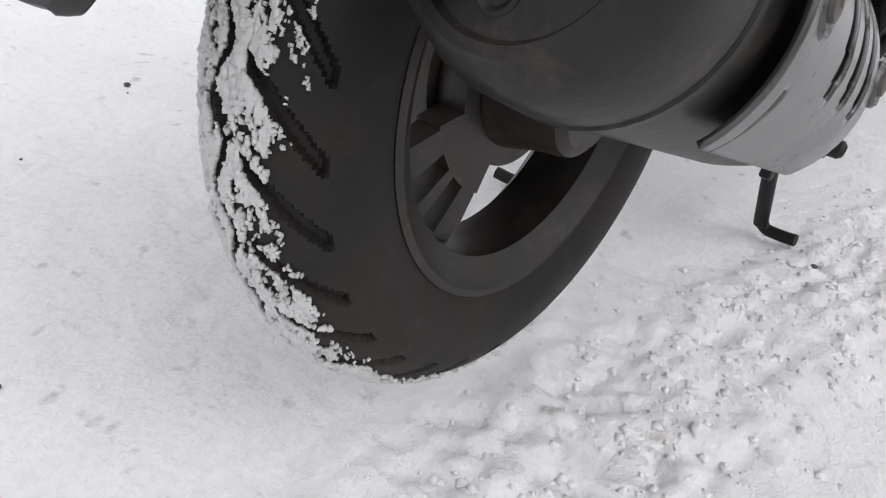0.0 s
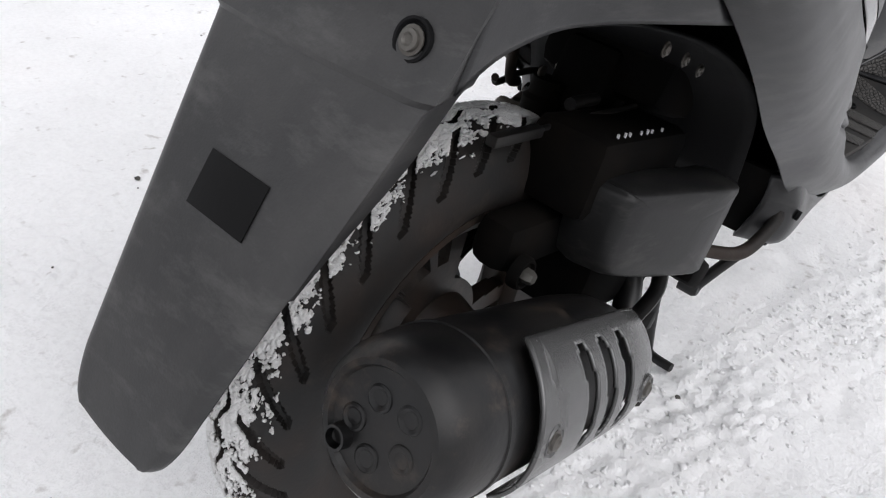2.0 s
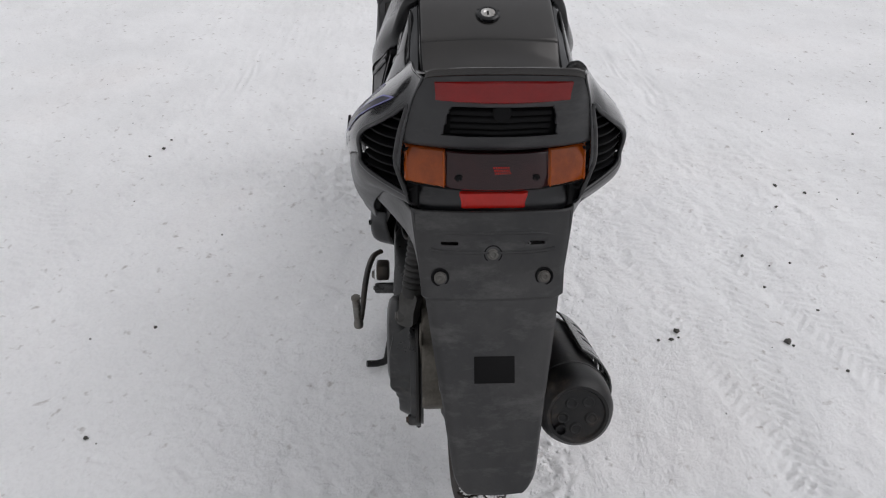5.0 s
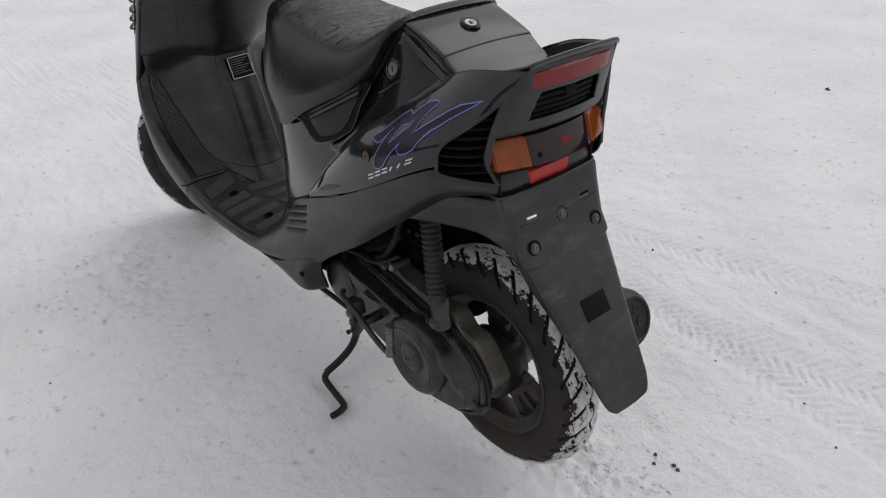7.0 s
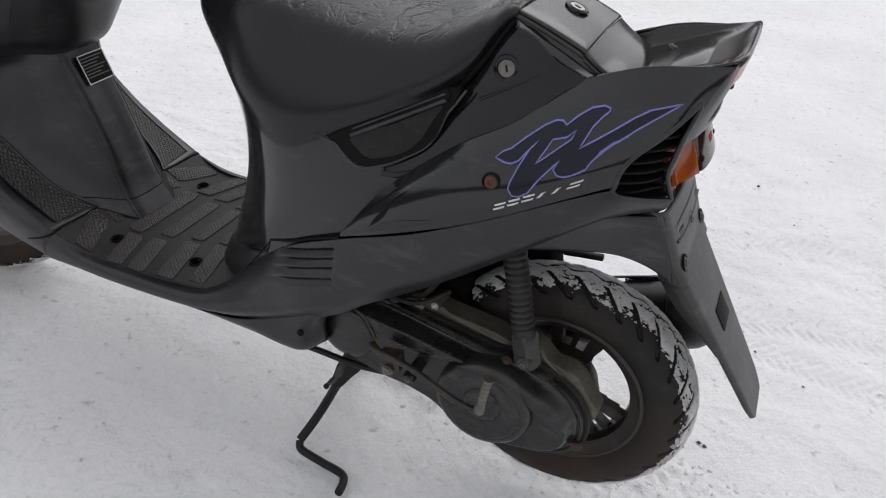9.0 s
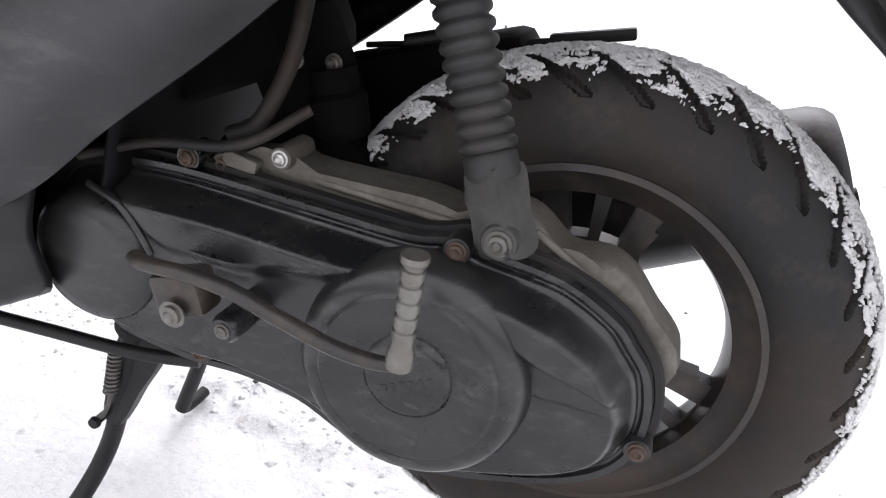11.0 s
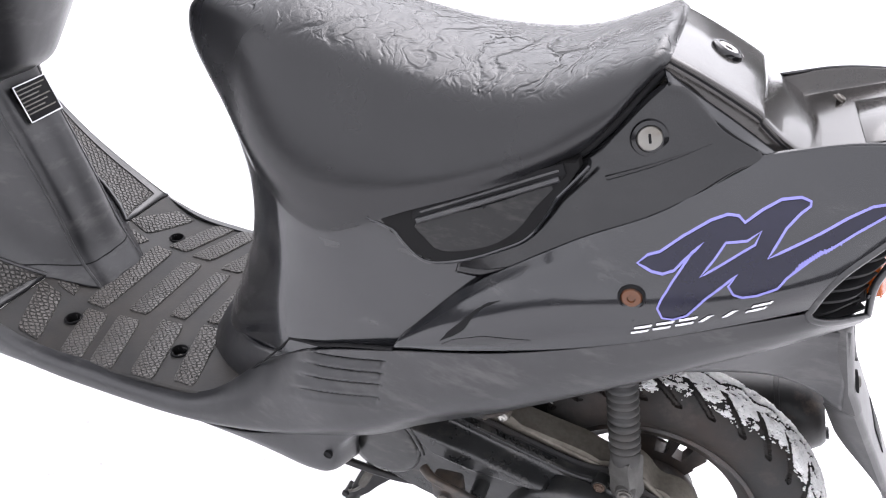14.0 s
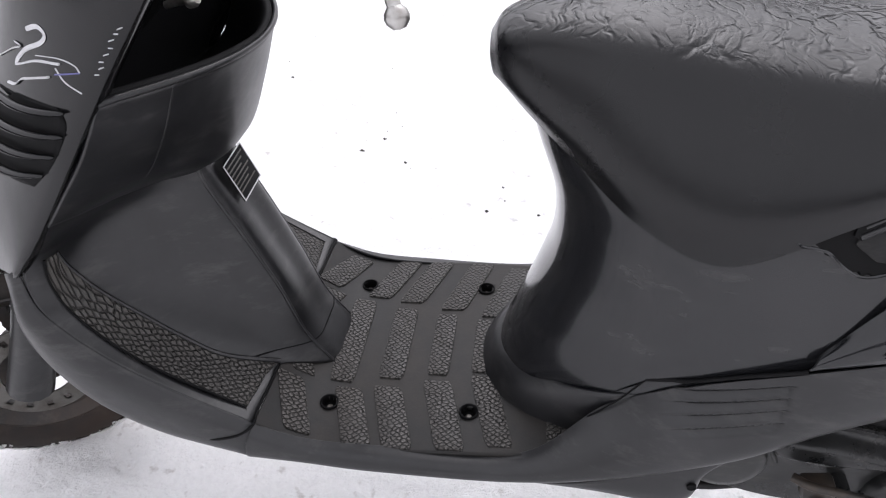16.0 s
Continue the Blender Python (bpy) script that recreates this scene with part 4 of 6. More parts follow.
# leg shield, tread ramps and glove pocket
SHIELD = [
    [(.893, .184, .361), (.893, .165, .361), (.892, .120, .3605), (.890, .084, .3600), (.833, .045, .334), (.828, 0, .334)],
    [(.985, .186, .408), (.980, .168, .404), (.958, .120, .393), (.915, .082, .385), (.866, .044, .385), (.862, 0, .385)],
    [(1.060, .186, .459), (1.050, .168, .454), (1.022, .118, .448), (.955, .078, .445), (.892, .042, .460), (.888, 0, .460)],
    [(1.112, .183, .516), (1.098, .165, .513), (1.065, .115, .518), (.998, .076, .530), (.925, .042, .540), (.921, 0, .540)],
    [(1.112, .180, .578), (1.098, .162, .580), (1.070, .112, .586), (1.018, .075, .596), (.954, .042, .604), (.950, 0, .604)],
    [(1.058, .182, .645), (1.045, .162, .642), (1.022, .112, .638), (.998, .075, .636), (.963, .042, .634), (.960, 0, .634)],
]
POCKET = [
    [(1.058, .182, .640), (1.045, .160, .638), (1.022, .112, .634), (.995, .075, .632), (.961, .042, .630), (.957, 0, .630)],
    [(1.030, .183, .675), (1.015, .162, .670), (.980, .115, .664), (.950, .078, .660), (.924, .042, .657), (.918, 0, .657)],
    [(.990, .184, .725), (.978, .166, .722), (.942, .120, .718), (.915, .080, .716), (.897, .042, .715), (.892, 0, .715)],
    [(.955, .183, .782), (.944, .168, .782), (.912, .124, .780), (.890, .084, .778), (.876, .044, .777), (.871, 0, .776)],
]
patch("leg_shield", both_sides(SHIELD), plastic, scooter, 60, 80, 0.004, 1, "matte black leg shield with raised foot ramps", sharp=50)
CREASED = [[row[0], row[1], tuple(.90 * np.array(row[2]) + .10 * np.array(row[1])), row[2], tuple(.90 * np.array(row[2]) + .10 * np.array(row[3]))] + row[3:] for row in POCKET]
patch("glove_pocket", both_sides(CREASED), plastic, scooter, 24, 120, 0.004, 1, "black open glove pocket on the leg shield", sharp=50)
for side in (1, -1):
    tube("tunnel_edge", [(x - .0005, side * (y + .001), z) for x, y, z in (row[4] for row in SHIELD[:6])], .0028, plastic, scooter, 8, 50)
    seam = [patch_point(SHIELD, .13 + .02 * math.sin(3 * v), v) for v in np.linspace(.42, 1.0, 9)]
    tube("shield_joint", [(p[0] - .0012, side * p[1], p[2] + .0016) for p in seam], .0013, plastic_dark, scooter, 6, 40)
# pocket interior
LIP = POCKET[-1]
INSIDE = [
    [(x + .002, y - .002, z + .001) for x, y, z in LIP],
    [(x + .012, max(y - .012, 0), z - .004) for x, y, z in LIP],
    [(x + .045, max(y - .016, 0), z - .075) for x, y, z in LIP],
    [(1.02, .160, .700), (1.03, .130, .695), (1.03, .100, .692), (1.03, .070, .690), (1.03, .040, .690), (1.03, 0, .690)],
    [(.925, .168, .86), (1.00, .150, .86), (1.03, .110, .86), (1.04, .075, .86), (1.04, .040, .86), (1.04, 0, .86)],
    [(.830, .140, 1.01), (.92, .135, 1.01), (.97, .100, 1.01), (.98, .070, 1.01), (.98, .040, 1.01), (.98, 0, 1.01)],
]
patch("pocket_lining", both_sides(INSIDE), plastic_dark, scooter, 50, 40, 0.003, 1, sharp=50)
for side in (1, -1):
    # sloped tread plates left and right of the tunnel
    inner = ((.030, .60), (.12, .52), (.22, .43), (.33, .40), (.45, .37), (.57, .33), (.69, .29), (.78, .255))
    RAMP = [[tuple(np.array(patch_point(SHIELD, u, .185 + (w - .185) * v)) + np.array((-.0035, 0, .0035)) * (0.4 if u < .05 else 1.0)) for v in (0, .36, .68, 1.0)] for u, w in inner]
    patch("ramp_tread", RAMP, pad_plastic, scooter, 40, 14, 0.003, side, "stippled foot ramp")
    tube("ramp_edge", [(row[3][0] - .001, side * row[3][1], row[3][2] + .001) for row in RAMP], lambda u: .0034 - .0018 * u, plastic, scooter, 8, 60)
    tube("ramp_seam", [(row[0][0] - .0008, side * row[0][1], row[0][2] + .0008) for row in RAMP], .0015, plastic_dark, scooter, 6, 60)
    FRONT = [
        [(.950, .187, .795), (1.01, .172, .80), (1.08, .132, .80), (1.13, .075, .80), (1.15, 0, .80)],
        [(1.055, .187, .652), (1.10, .175, .65), (1.16, .138, .65), (1.21, .080, .65), (1.23, 0, .65)],
        [(1.118, .186, .570), (1.14, .176, .56), (1.19, .142, .55), (1.23, .082, .55), (1.25, 0, .55)],
    ]
    TOP = [[(.800, .150, 1.02), (.86, .148, 1.02), (.94, .125, 1.02), (.99, .080, 1.02), (1.01, 0, 1.02)], [(.872, .178, .90), (.93, .174, .90), (1.01, .145, .90), (1.07, .085, .90), (1.09, 0, .90)]]
    SHELL = [[(row[0][0] - .004, row[0][1] - .020, row[0][2] - .002)] + row for row in TOP + FRONT]
    patch("front_cover", SHELL, gloss, scooter, 40, 24, 0.004, side, "gloss black front cover with a white graphic and vents")

    def on_front(u, v, out=.003):
        p = patch_point(SHELL, u, v)
        return (p[0] + out * .3, side * (p[1] + out), p[2])

    # a dark scoop with three curved fins across it
    SCOOP = [[on_front(u, v0 + (v1 - v0) * t, .0022) for t in (0, .33, .66, 1)] for u, v0, v1 in ((.538, .30, .46), (.562, .255, .60), (.60, .245, .64), (.64, .26, .62), (.675, .30, .52))]
    patch("front_scoop", [[(x, side * y, z) for x, y, z in row] for row in SCOOP], plastic_dark, scooter, 24, 16, .0015, side)
    for k, (u, v0, v1) in enumerate(((.540, .27, .60), (.578, .245, .66), (.613, .25, .66), (.648, .27, .62))):
        line = [on_front(u + .010 * math.sin(math.pi * t), v0 + (v1 - v0) * t, .0050 + .004 * math.sin(math.pi * t)) for t in (0, .2, .4, .6, .8, 1)]
        tube("front_fin", line, lambda w: .0014 + .0034 * math.sin(math.pi * min(1, w * 1.1 + .02)) ** .5 if 0 < w < .88 else .0014, gloss, scooter, 8, 30, .7)
    # worn white outline of the front graphic, its thin trailing lines, and a row of plain marks for the small word
    for r, stroke in ((.0021, ((.460, .342), (.468, .417), (.488, .483), (.455, .467), (.430, .425), (.410, .422), (.396, .455), (.408, .483))),
                      (.0021, ((.490, .358), (.504, .420), (.512, .452), (.524, .470), (.526, .500))), (.0017, ((.488, .560), (.462, .512), (.450, .485), (.446, .508))),
                      (.0007, ((.458, .425), (.450, .350), (.455, .300), (.466, .275))), (.0007, ((.470, .350), (.490, .308), (.502, .242)))):
        tube("front_graphic", [on_front(u, v, .0024) for u, v in stroke], r, decal_white, scooter, 6, 40, .35)
    tube("front_graphic", [on_front(u, v, .0024) for u, v in ((.466, .275), (.474, .310), (.482, .345))], .0012, decal_violet, scooter, 6, 16, .35)
    for k, u in enumerate((.362, .376, .388, .406, .418, .436, .446, .462)):
        v, tilt = .217 + .006 * (k % 3 - 1), .004 * (k % 2)
        tube("front_word", [on_front(u, v - .010, .0020), on_front(u + .005 - tilt, v + .008, .0020)], .0009, decal_white, scooter, 5, 3, .5)
    EDGE = [[(.890, .1835, .3620), (.896, .1970, .347), (.900, .1965, .314), (.899, .168, .291)], [(.984, .1862, .4095), (1.005, .199, .384), (1.02, .190, .334), (1.01, .150, .324)],
            [(1.060, .1862, .4605), (1.082, .198, .437), (1.098, .190, .388), (1.09, .150, .375)], [(1.112, .1835, .517), (1.132, .191, .500), (1.150, .180, .462), (1.15, .150, .447)],
            [(1.118, .182, .578), (1.128, .185, .572), (1.146, .172, .560), (1.16, .145, .545)]]
    patch("shield_skirt", EDGE, plastic, scooter, 40, 14, 0.003, side, "matte black rounded lower skirt")
box("front_core", (.07, .26, .42), pose(1.075, 0, .77, 0, -22), plastic_dark, scooter, .03)
tube("pocket_rim", [(x - .001, y, z) for x, y, z in both_sides([LIP])[0]], 0.0035, plastic, scooter, 8, 60)

for side in (1, -1):
    tube("ramp_joint", [(.8925, side * .082, .3625), (.8925, side * .120, .3625), (.8925, side * .165, .3630), (.8915, side * .186, .3605), (.905, side * .1975, .354), (.930, side * .2005, .345), (.962, side * .1955, .334)], .0018, plastic_dark, scooter, 8, 40)
    # seam across the tunnel's foot
    tube("tunnel_seam", [(.8640, 0, .374), (.8655, side * .030, .374), (.8690, side * .0455, .374), (.8800, side * .056, .368)], .0014, plastic_dark, scooter, 6, 24)
# belly pan with a screw hole
BELLY = [
    [(.290, .170, .446), (.312, .174, .420), (.335, .168, .398), (.340, .150, .392)],
    [(.372, .174, .400), (.366, .181, .374), (.362, .175, .358), (.352, .150, .352)],
    [(.425, .178, .356), (.402, .184, .328), (.382, .176, .302), (.366, .135, .296)],
    [(.500, .182, .322), (.490, .178, .308), (.480, .166, .296), (.47, .12, .286)],
    [(.600, .176, .303), (.600, .170, .298), (.600, .155, .290), (.60, .11, .282)],
    [(.740, .170, .295), (.740, .160, .290), (.740, .14, .284), (.74, .10, .280)],
]
for side in (1, -1):
    patch("belly_pan", BELLY, plastic, scooter, 36, 14, 0.003, side, "matte black belly pan")
    # added black sheet stands for the shaded interior behind the open pan end
    if side < 0:
        box("belly_shade_panel", (.006, .225, .112), pose(.366, -.056, .342, 0, -23.7), cavity_black, scooter, .002)
    turned("screw_hole", [(0, 0), (.004, 0), (.0055, .0015), (.0055, -.002)], aim((.374, side * .186, .346), (.374, side * .3, .34)), plastic_dark, scooter, 14)
box("frame_tray", (.36, .22, .02), pose(.58, 0, .296, 0, 4), plastic_dark, scooter, .004)

def net_grid(net):
    return [(patch_point(net, u / 60, v / 20), u / 60, v / 20) for u in range(61) for v in range(21)]


GRIDS = {"cover": (COVER, net_grid(COVER)), "panel": (SIDE_PANEL, net_grid(SIDE_PANEL))}


def cover_at(x, z, side, out=.0022, which="cover"):
    """The place of a side panel at a length and height, a little proud of it."""
    net, grid = GRIDS[which]
    p, u, v = min(grid, key=lambda b: (b[0][0] - x) ** 2 + (b[0][2] - z) ** 2)
    y = p[1]
    for _ in range(3):
        du = (patch_point(net, min(u + .005, 1), v) - patch_point(net, max(u - .005, 0), v)) / (min(u + .005, 1) - max(u - .005, 0))
        dv = (patch_point(net, u, min(v + .01, 1)) - patch_point(net, u, max(v - .01, 0))) / (min(v + .01, 1) - max(v - .01, 0))
        s = np.linalg.solve(np.array([[du[0], dv[0]], [du[2], dv[2]]]), np.array([x - p[0], z - p[2]]))
        y = p[1] + du[1] * s[0] + dv[1] * s[1]
        u, v = min(max(u + s[0], 0), 1), min(max(v + s[1], 0), 1)
        p = patch_point(net, u, v)
    return Vector((x, side * (y + out), z))


# ---- tail: lid, deck, lamp, vents, graphics ----
LID = [
    [(.122, .0880, .836), (.122, .0875, .851), (.121, .0850, .8575), (.120, .080, .8595), (.120, .04, .861), (.120, 0, .862)],
    [(.086, .0880, .820), (.086, .0875, .838), (.085, .0850, .8455), (.084, .080, .848), (.084, .04, .850), (.084, 0, .851)],
    [(.040, .0880, .802), (.040, .0875, .819), (.039, .0850, .8270), (.038, .080, .830), (.038, .04, .832), (.038, 0, .833)],
    [(.034, .0880, .798), (.033, .0875, .813), (.032, .0850, .8210), (.031, .080, .824), (.031, .04, .8265), (.031, 0, .8275)],
    [(.016, .0880, .788), (.015, .0870, .801), (.014, .0845, .8090), (.013, .079, .8115), (.013, .04, .815), (.013, 0, .816)],
    [(-.010, .0865, .778), (-.011, .0855, .789), (-.012, .0830, .7960), (-.013, .078, .798), (-.018, .04, .801), (-.020, 0, .802)],
    [(-.016, .0850, .770), (-.018, .0840, .777), (-.020, .0815, .7820), (-.022, .076, .783), (-.030, .04, .785), (-.033, 0, .786)],
]
# painted band between the lid and the side panels
BAND = [[(.119, .0895, .8500), (.112, .0990, .8425)], [(.084, .0895, .8330), (.082, .0995, .8265)], [(.054, .0895, .8200), (.052, .1000, .8115)], [(.016, .0895, .8020), (.030, .1005, .8035)], [(-.006, .0895, .7960), (.012, .1000, .7960)]]
for side in (1, -1):
    patch("lid_band", BAND, paint, scooter, 24, 6, .002, side, "charcoal band beside the lid")
    tube("panel_joint", [(x, side * (y + .0006), z) for x, y, z in (row[1] for row in BAND[:4])], .0013, plastic_dark, scooter, 6, 30)
for side in (1, -1):
    tube("lid_seam", [(x, side * (y + .0012), z - .001) for x, y, z in (row[2] for row in LID)], .0016, plastic_dark, scooter, 6, 40)
patch("rear_lid", both_sides(LID), lid_paint, scooter, 40, 48, 0.003, 1, "gloss black storage lid with a round lock", sharp=50)
DECK = [
    [(.026, .1010, .7965), (.010, .092, .788), (-.008, .070, .786), (-.008, 0, .786)],
    [(-.035, .0985, .8240), (-.040, .091, .806), (-.046, .070, .805), (-.046, 0, .804)],
    [(-.088, .0955, .8355), (-.088, .089, .826), (-.088, .070, .824), (-.088, 0, .823)],
    [(-.115, .0905, .8425), (-.118, .082, .841), (-.121, .060, .840), (-.121, 0, .840)],
    [(-.132, .084, .847), (-.135, .075, .852), (-.137, .050, .854), (-.138, 0, .855)],
    [(-.130, .085, .842), (-.133, .076, .845), (-.135, .050, .847), (-.136, 0, .848)],
]
for side in (1, -1):
    tube("cover_lip", [(x, side * y, z + .0005) for x, y, z in (row[4] for row in COVER[4:])], .0016, paint, scooter, 8, 50)
patch("tail_deck", both_sides(DECK), lid_paint, scooter, 36, 40, 0.003, 1, "gloss black tail deck with a raised rear lip")
for side in (1, -1):
    bolt(scooter, (-.044, side * .062, .8060), (-.09, side * .062, .92), .0055, .004)
box("deck_panel", (.046, .104, .006), pose(-.076, 0, .8180, 0, 24), lid_paint, scooter, .0025, "raised panel on the tail deck")
spot = aim((.072, 0, .8480), (.045, 0, .93))
lock = turned("seat_lock", [(0, .0028), (.0040, .0028), (.0060, .0042), (.0092, .0042), (.0100, .0030), (.0100, -.003), (0, -.003)], spot, steel, scooter, 28, label="round steel key lock in a black collar")
turned("lock_collar", [(.0098, .0015), (.0104, .0046), (.0128, .0046), (.0152, .0030), (.0162, 0), (.0162, -.003), (.0098, -.003)], spot, gloss, lock, 28, True, "black plastic collar")
box("keyhole", (.0022, .0075, .001), aim((.0706, 0, .8512), (.045, 0, .93)), plastic_dark, lock, .0003)
for side in (1, -1):
    if side > 0:
        spot = aim(tuple(cover_at(.114, .798, 1, 0, "panel")), (.10, .40, .87))
        turned("lock_ring", [(.0105, .001), (.0115, .0035), (.0150, .003), (.0165, 0), (.0105, 0)], spot, gloss, scooter, 32, True)
        lock2 = turned("side_lock", [(0, .003), (.0098, .003), (.0112, .0015), (.0112, -.003), (0, -.003)], spot, kick_steel, scooter, 28, label="round steel helmet lock")
        box("keyhole", (.0022, .008, .001), spot @ pose(0, 0, .0031, 0, 0, 20), plastic_dark, lock2, .0003)

# rear face between the vents
FACE = [
    [(-.123, .088, .838), (-.128, .076, .843), (-.133, .04, .846), (-.135, 0, .847)],
    [(-.112, .096, .812), (-.122, .078, .813), (-.128, .04, .814), (-.130, 0, .814)],
    [(-.101, .104, .780), (-.111, .082, .780), (-.120, .04, .780), (-.122, 0, .780)],
    [(-.092, .110, .752), (-.102, .085, .752), (-.112, .04, .752), (-.114, 0, .752)],
    [(-.080, .110, .748), (-.090, .085, .748), (-.098, .04, .748), (-.100, 0, .748)],
]


def face_x(y, z):
    """How far back the tail face lies."""
    return float(np.interp(z, [.752, .780, .814, .847], [-.114, -.122, -.130, -.135])) + .0115 * (abs(y) / .085) ** 2


def grille_gap(u, v):
    s = u * 4
    edge = 0.262 - 0.018 * (s - 1.2) + 0.05 * max(0.0, 1.36 - s)
    return 1.18 < s < 2.36 and edge < v < 1 - edge


patch("tail_face", both_sides(FACE), plastic, scooter, 130, 130, 0.003, 1, "matte grey tail face with a slotted grille", skip=grille_gap)
box("tail_core", (.085, .194, .100), pose(-.028, 0, .730, 0, 12), plastic_dark, scooter, .012)
for side in (1, -1):
    box("vent_end", (.030, .014, .048), pose(-.077, side * .0945, .686, 0, 0, -side * 20), plastic_dark, scooter, .002)
box("grille_tray", (.004, .135, .056), pose(-.100, 0, .784, 0, 14), plastic_dark, scooter, .001)
for k in range(4):
    z = .770 + .0090 * k
    tube("grille_slat", [(face_x(.056, z) + .006, -.056, z), (face_x(0, z) + .004, 0, z + .001), (face_x(.056, z) + .006, .056, z)], .0022, plastic_dark, scooter, 8, 12, 1.5)
turned("emblem", [(0, .002), (.009, .0015), (.0105, 0), (.0105, -.002), (0, -.002)], aim((face_x(0, .800) + .001, 0, .800), (-.5, 0, .86)), plastic_dark, scooter, 24)


def curved_lens(name, y0, y1, z0, z1, x_of, material_, out=.008, parent=None, label="", n=16, taper=0.0):
    """A lens block that follows the tail's curve from y0 to y1, with rounded front edges."""
    bm = bmesh.new()
    rows = []
    for i in range(n + 1):
        y = y0 + (y1 - y0) * i / n
        cut = taper * abs(y) / max(abs(y0), abs(y1))
        a, b = z0 + cut * 0.3, z1 - cut
        xb, xf = x_of(y, (a + b) / 2) + .010, x_of(y, (a + b) / 2) - out
        t = .0025
        xa, xc = x_of(y, a) - out, x_of(y, b) - out
        e = min(i, n - i) / n
        inset = .003 * (e < .02)
        ring = [(xb, y, a), (xa + .003 + inset, y, a), (xa + inset, y, a + t), (xc + inset, y, b - t), (xc + .003 + inset, y, b), (xb, y, b)]
        rows.append([bm.verts.new(p) for p in ring])
    for p, q in zip(rows, rows[1:]):
        for k in range(6):
            bm.faces.new([p[k], p[(k + 1) % 6], q[(k + 1) % 6], q[k]])
    bm.faces.new(rows[0])
    bm.faces.new(rows[-1][::-1])
    return part(name, bm, material_, parent or scooter, label)


curved_lens("red_strip", -.0825, .0825, .8125, .8400, face_x, red_lens, .0045, label="dark red plastic strip across the tail", taper=.001)
lamp = new("tail_lamp")
lamp.parent = scooter
tagged(lamp, label="rear lamp with smoked red middle and amber ends")


def lamp_x(y, z):
    return -.110 + .026 * (abs(y) / .108) ** 2.2 + .40 * (z - .722)


curved_lens("lens", -.060, .060, .702, .7425, lamp_x, smoke_lens, .010, lamp, "smoked red lamp lens")
curved_lens("indicator", .0605, .109, .703, .7435, lamp_x, amber_lens, .010, lamp, "amber turn signal lens")
curved_lens("indicator", -.109, -.0605, .703, .7435, lamp_x, amber_lens, .010, lamp, "amber turn signal lens")
for side in (1, -1):
    # ribbed edges of the amber ends
    for k, y in enumerate((.063, .1065)):
        tube("lens_rib", [(lamp_x(y, z) - .0103, side * y, z) for z in (.704, .724, .742)], .0012, amber_bright, lamp, 6, 8, .5)
curved_lens("lamp_body", -.112, .112, .697, .752, lamp_x, plastic_dark, .002, lamp)
for side in (1, -1):
    bolt(lamp, (lamp_x(.045, .715) - .0095, side * .045, .715), (-.5, side * .05, .74), .004, .002, plastic_dark, "lens_screw")
for k in range(3):
    for j in range(7):
        y, z = -.006 + .0028 * (j - 3) + .0010 * k, .722 + .0030 * k
        box("prism", (.0012, .0016, .0017), pose(lamp_x(y, z) - .0103, y, z), red_bright, lamp, .0003)
box("reflector_housing", (.022, .112, .036), pose(-.082, 0, .670, 0, 4), plastic_dark, scooter, .003)
curved_lens("reflector", -.042, .042, .659, .684, lambda y, z: -.089, red_bright, .008, label="bright red rear reflector")
UNDER = [
    [(-.072, .098, .690), (-.088, .075, .690), (-.090, 0, .690)],
    [(-.080, .104, .668), (-.092, .078, .664), (-.094, 0, .662)],
    [(-.060, .100, .652), (-.080, .075, .648), (-.082, 0, .646)],
    [(.020, .095, .628), (.010, .070, .625), (.010, 0, .625)],
]
patch("tail_underside", both_sides(UNDER), plastic, scooter, 16, 30, 0.003, 1, "matte black underside of the tail")

# side reflector and graphics on both covers


COARSE = {}


def cover_y(x, z, which):
    """The panel's sideways place between points of a coarse lattice."""
    s = .003
    i, k = math.floor(x / s), math.floor(z / s)
    a, b = x / s - i, z / s - k
    y = 0.0
    for di, dk, w in ((0, 0, (1 - a) * (1 - b)), (1, 0, a * (1 - b)), (0, 1, (1 - a) * b), (1, 1, a * b)):
        key = (i + di, k + dk, which)
        if key not in COARSE:
            COARSE[key] = cover_at(key[0] * s, key[1] * s, 1, 0.0, which).y
        y += w * COARSE[key]
    return y


def inside(x, z, outline):
    hit = False
    for (x0, z0), (x1, z1) in zip(outline, outline[1:] + outline[:1]):
        if (z0 > z) != (z1 > z) and x < (x1 - x0) * (z - z0) / (z1 - z0) + x0:
            hit = not hit
    return hit


def cover_sheet(name, outline, side, material_, out, step=.0014, label="", which="cover"):
    """A thin sticker: an outline on the length-height plane, laid on the panel's curve."""
    x0, z0 = min(p[0] for p in outline), min(p[1] for p in outline)
    nx, nz = int((max(p[0] for p in outline) - x0) / step) + 1, int((max(p[1] for p in outline) - z0) / step) + 1
    verts, faces, at = [], [], {}

    def vert(i, k):
        if (i, k) not in at:
            x, z = x0 + i * step, z0 + k * step
            at[i, k] = len(verts)
            verts.append((x, side * (cover_y(x, z, which) + out), z))
        return at[i, k]

    for i in range(nx):
        for k in range(nz):
            if inside(x0 + (i + .5) * step, z0 + (k + .5) * step, outline):
                faces.append((vert(i, k), vert(i, k + 1), vert(i + 1, k + 1), vert(i + 1, k)))
    me = bpy.data.meshes.new(name)
    me.from_pydata(verts, [], faces)
    bm = bmesh.new()
    bm.from_mesh(me)
    return part(name, bm, material_, scooter, label, 180)


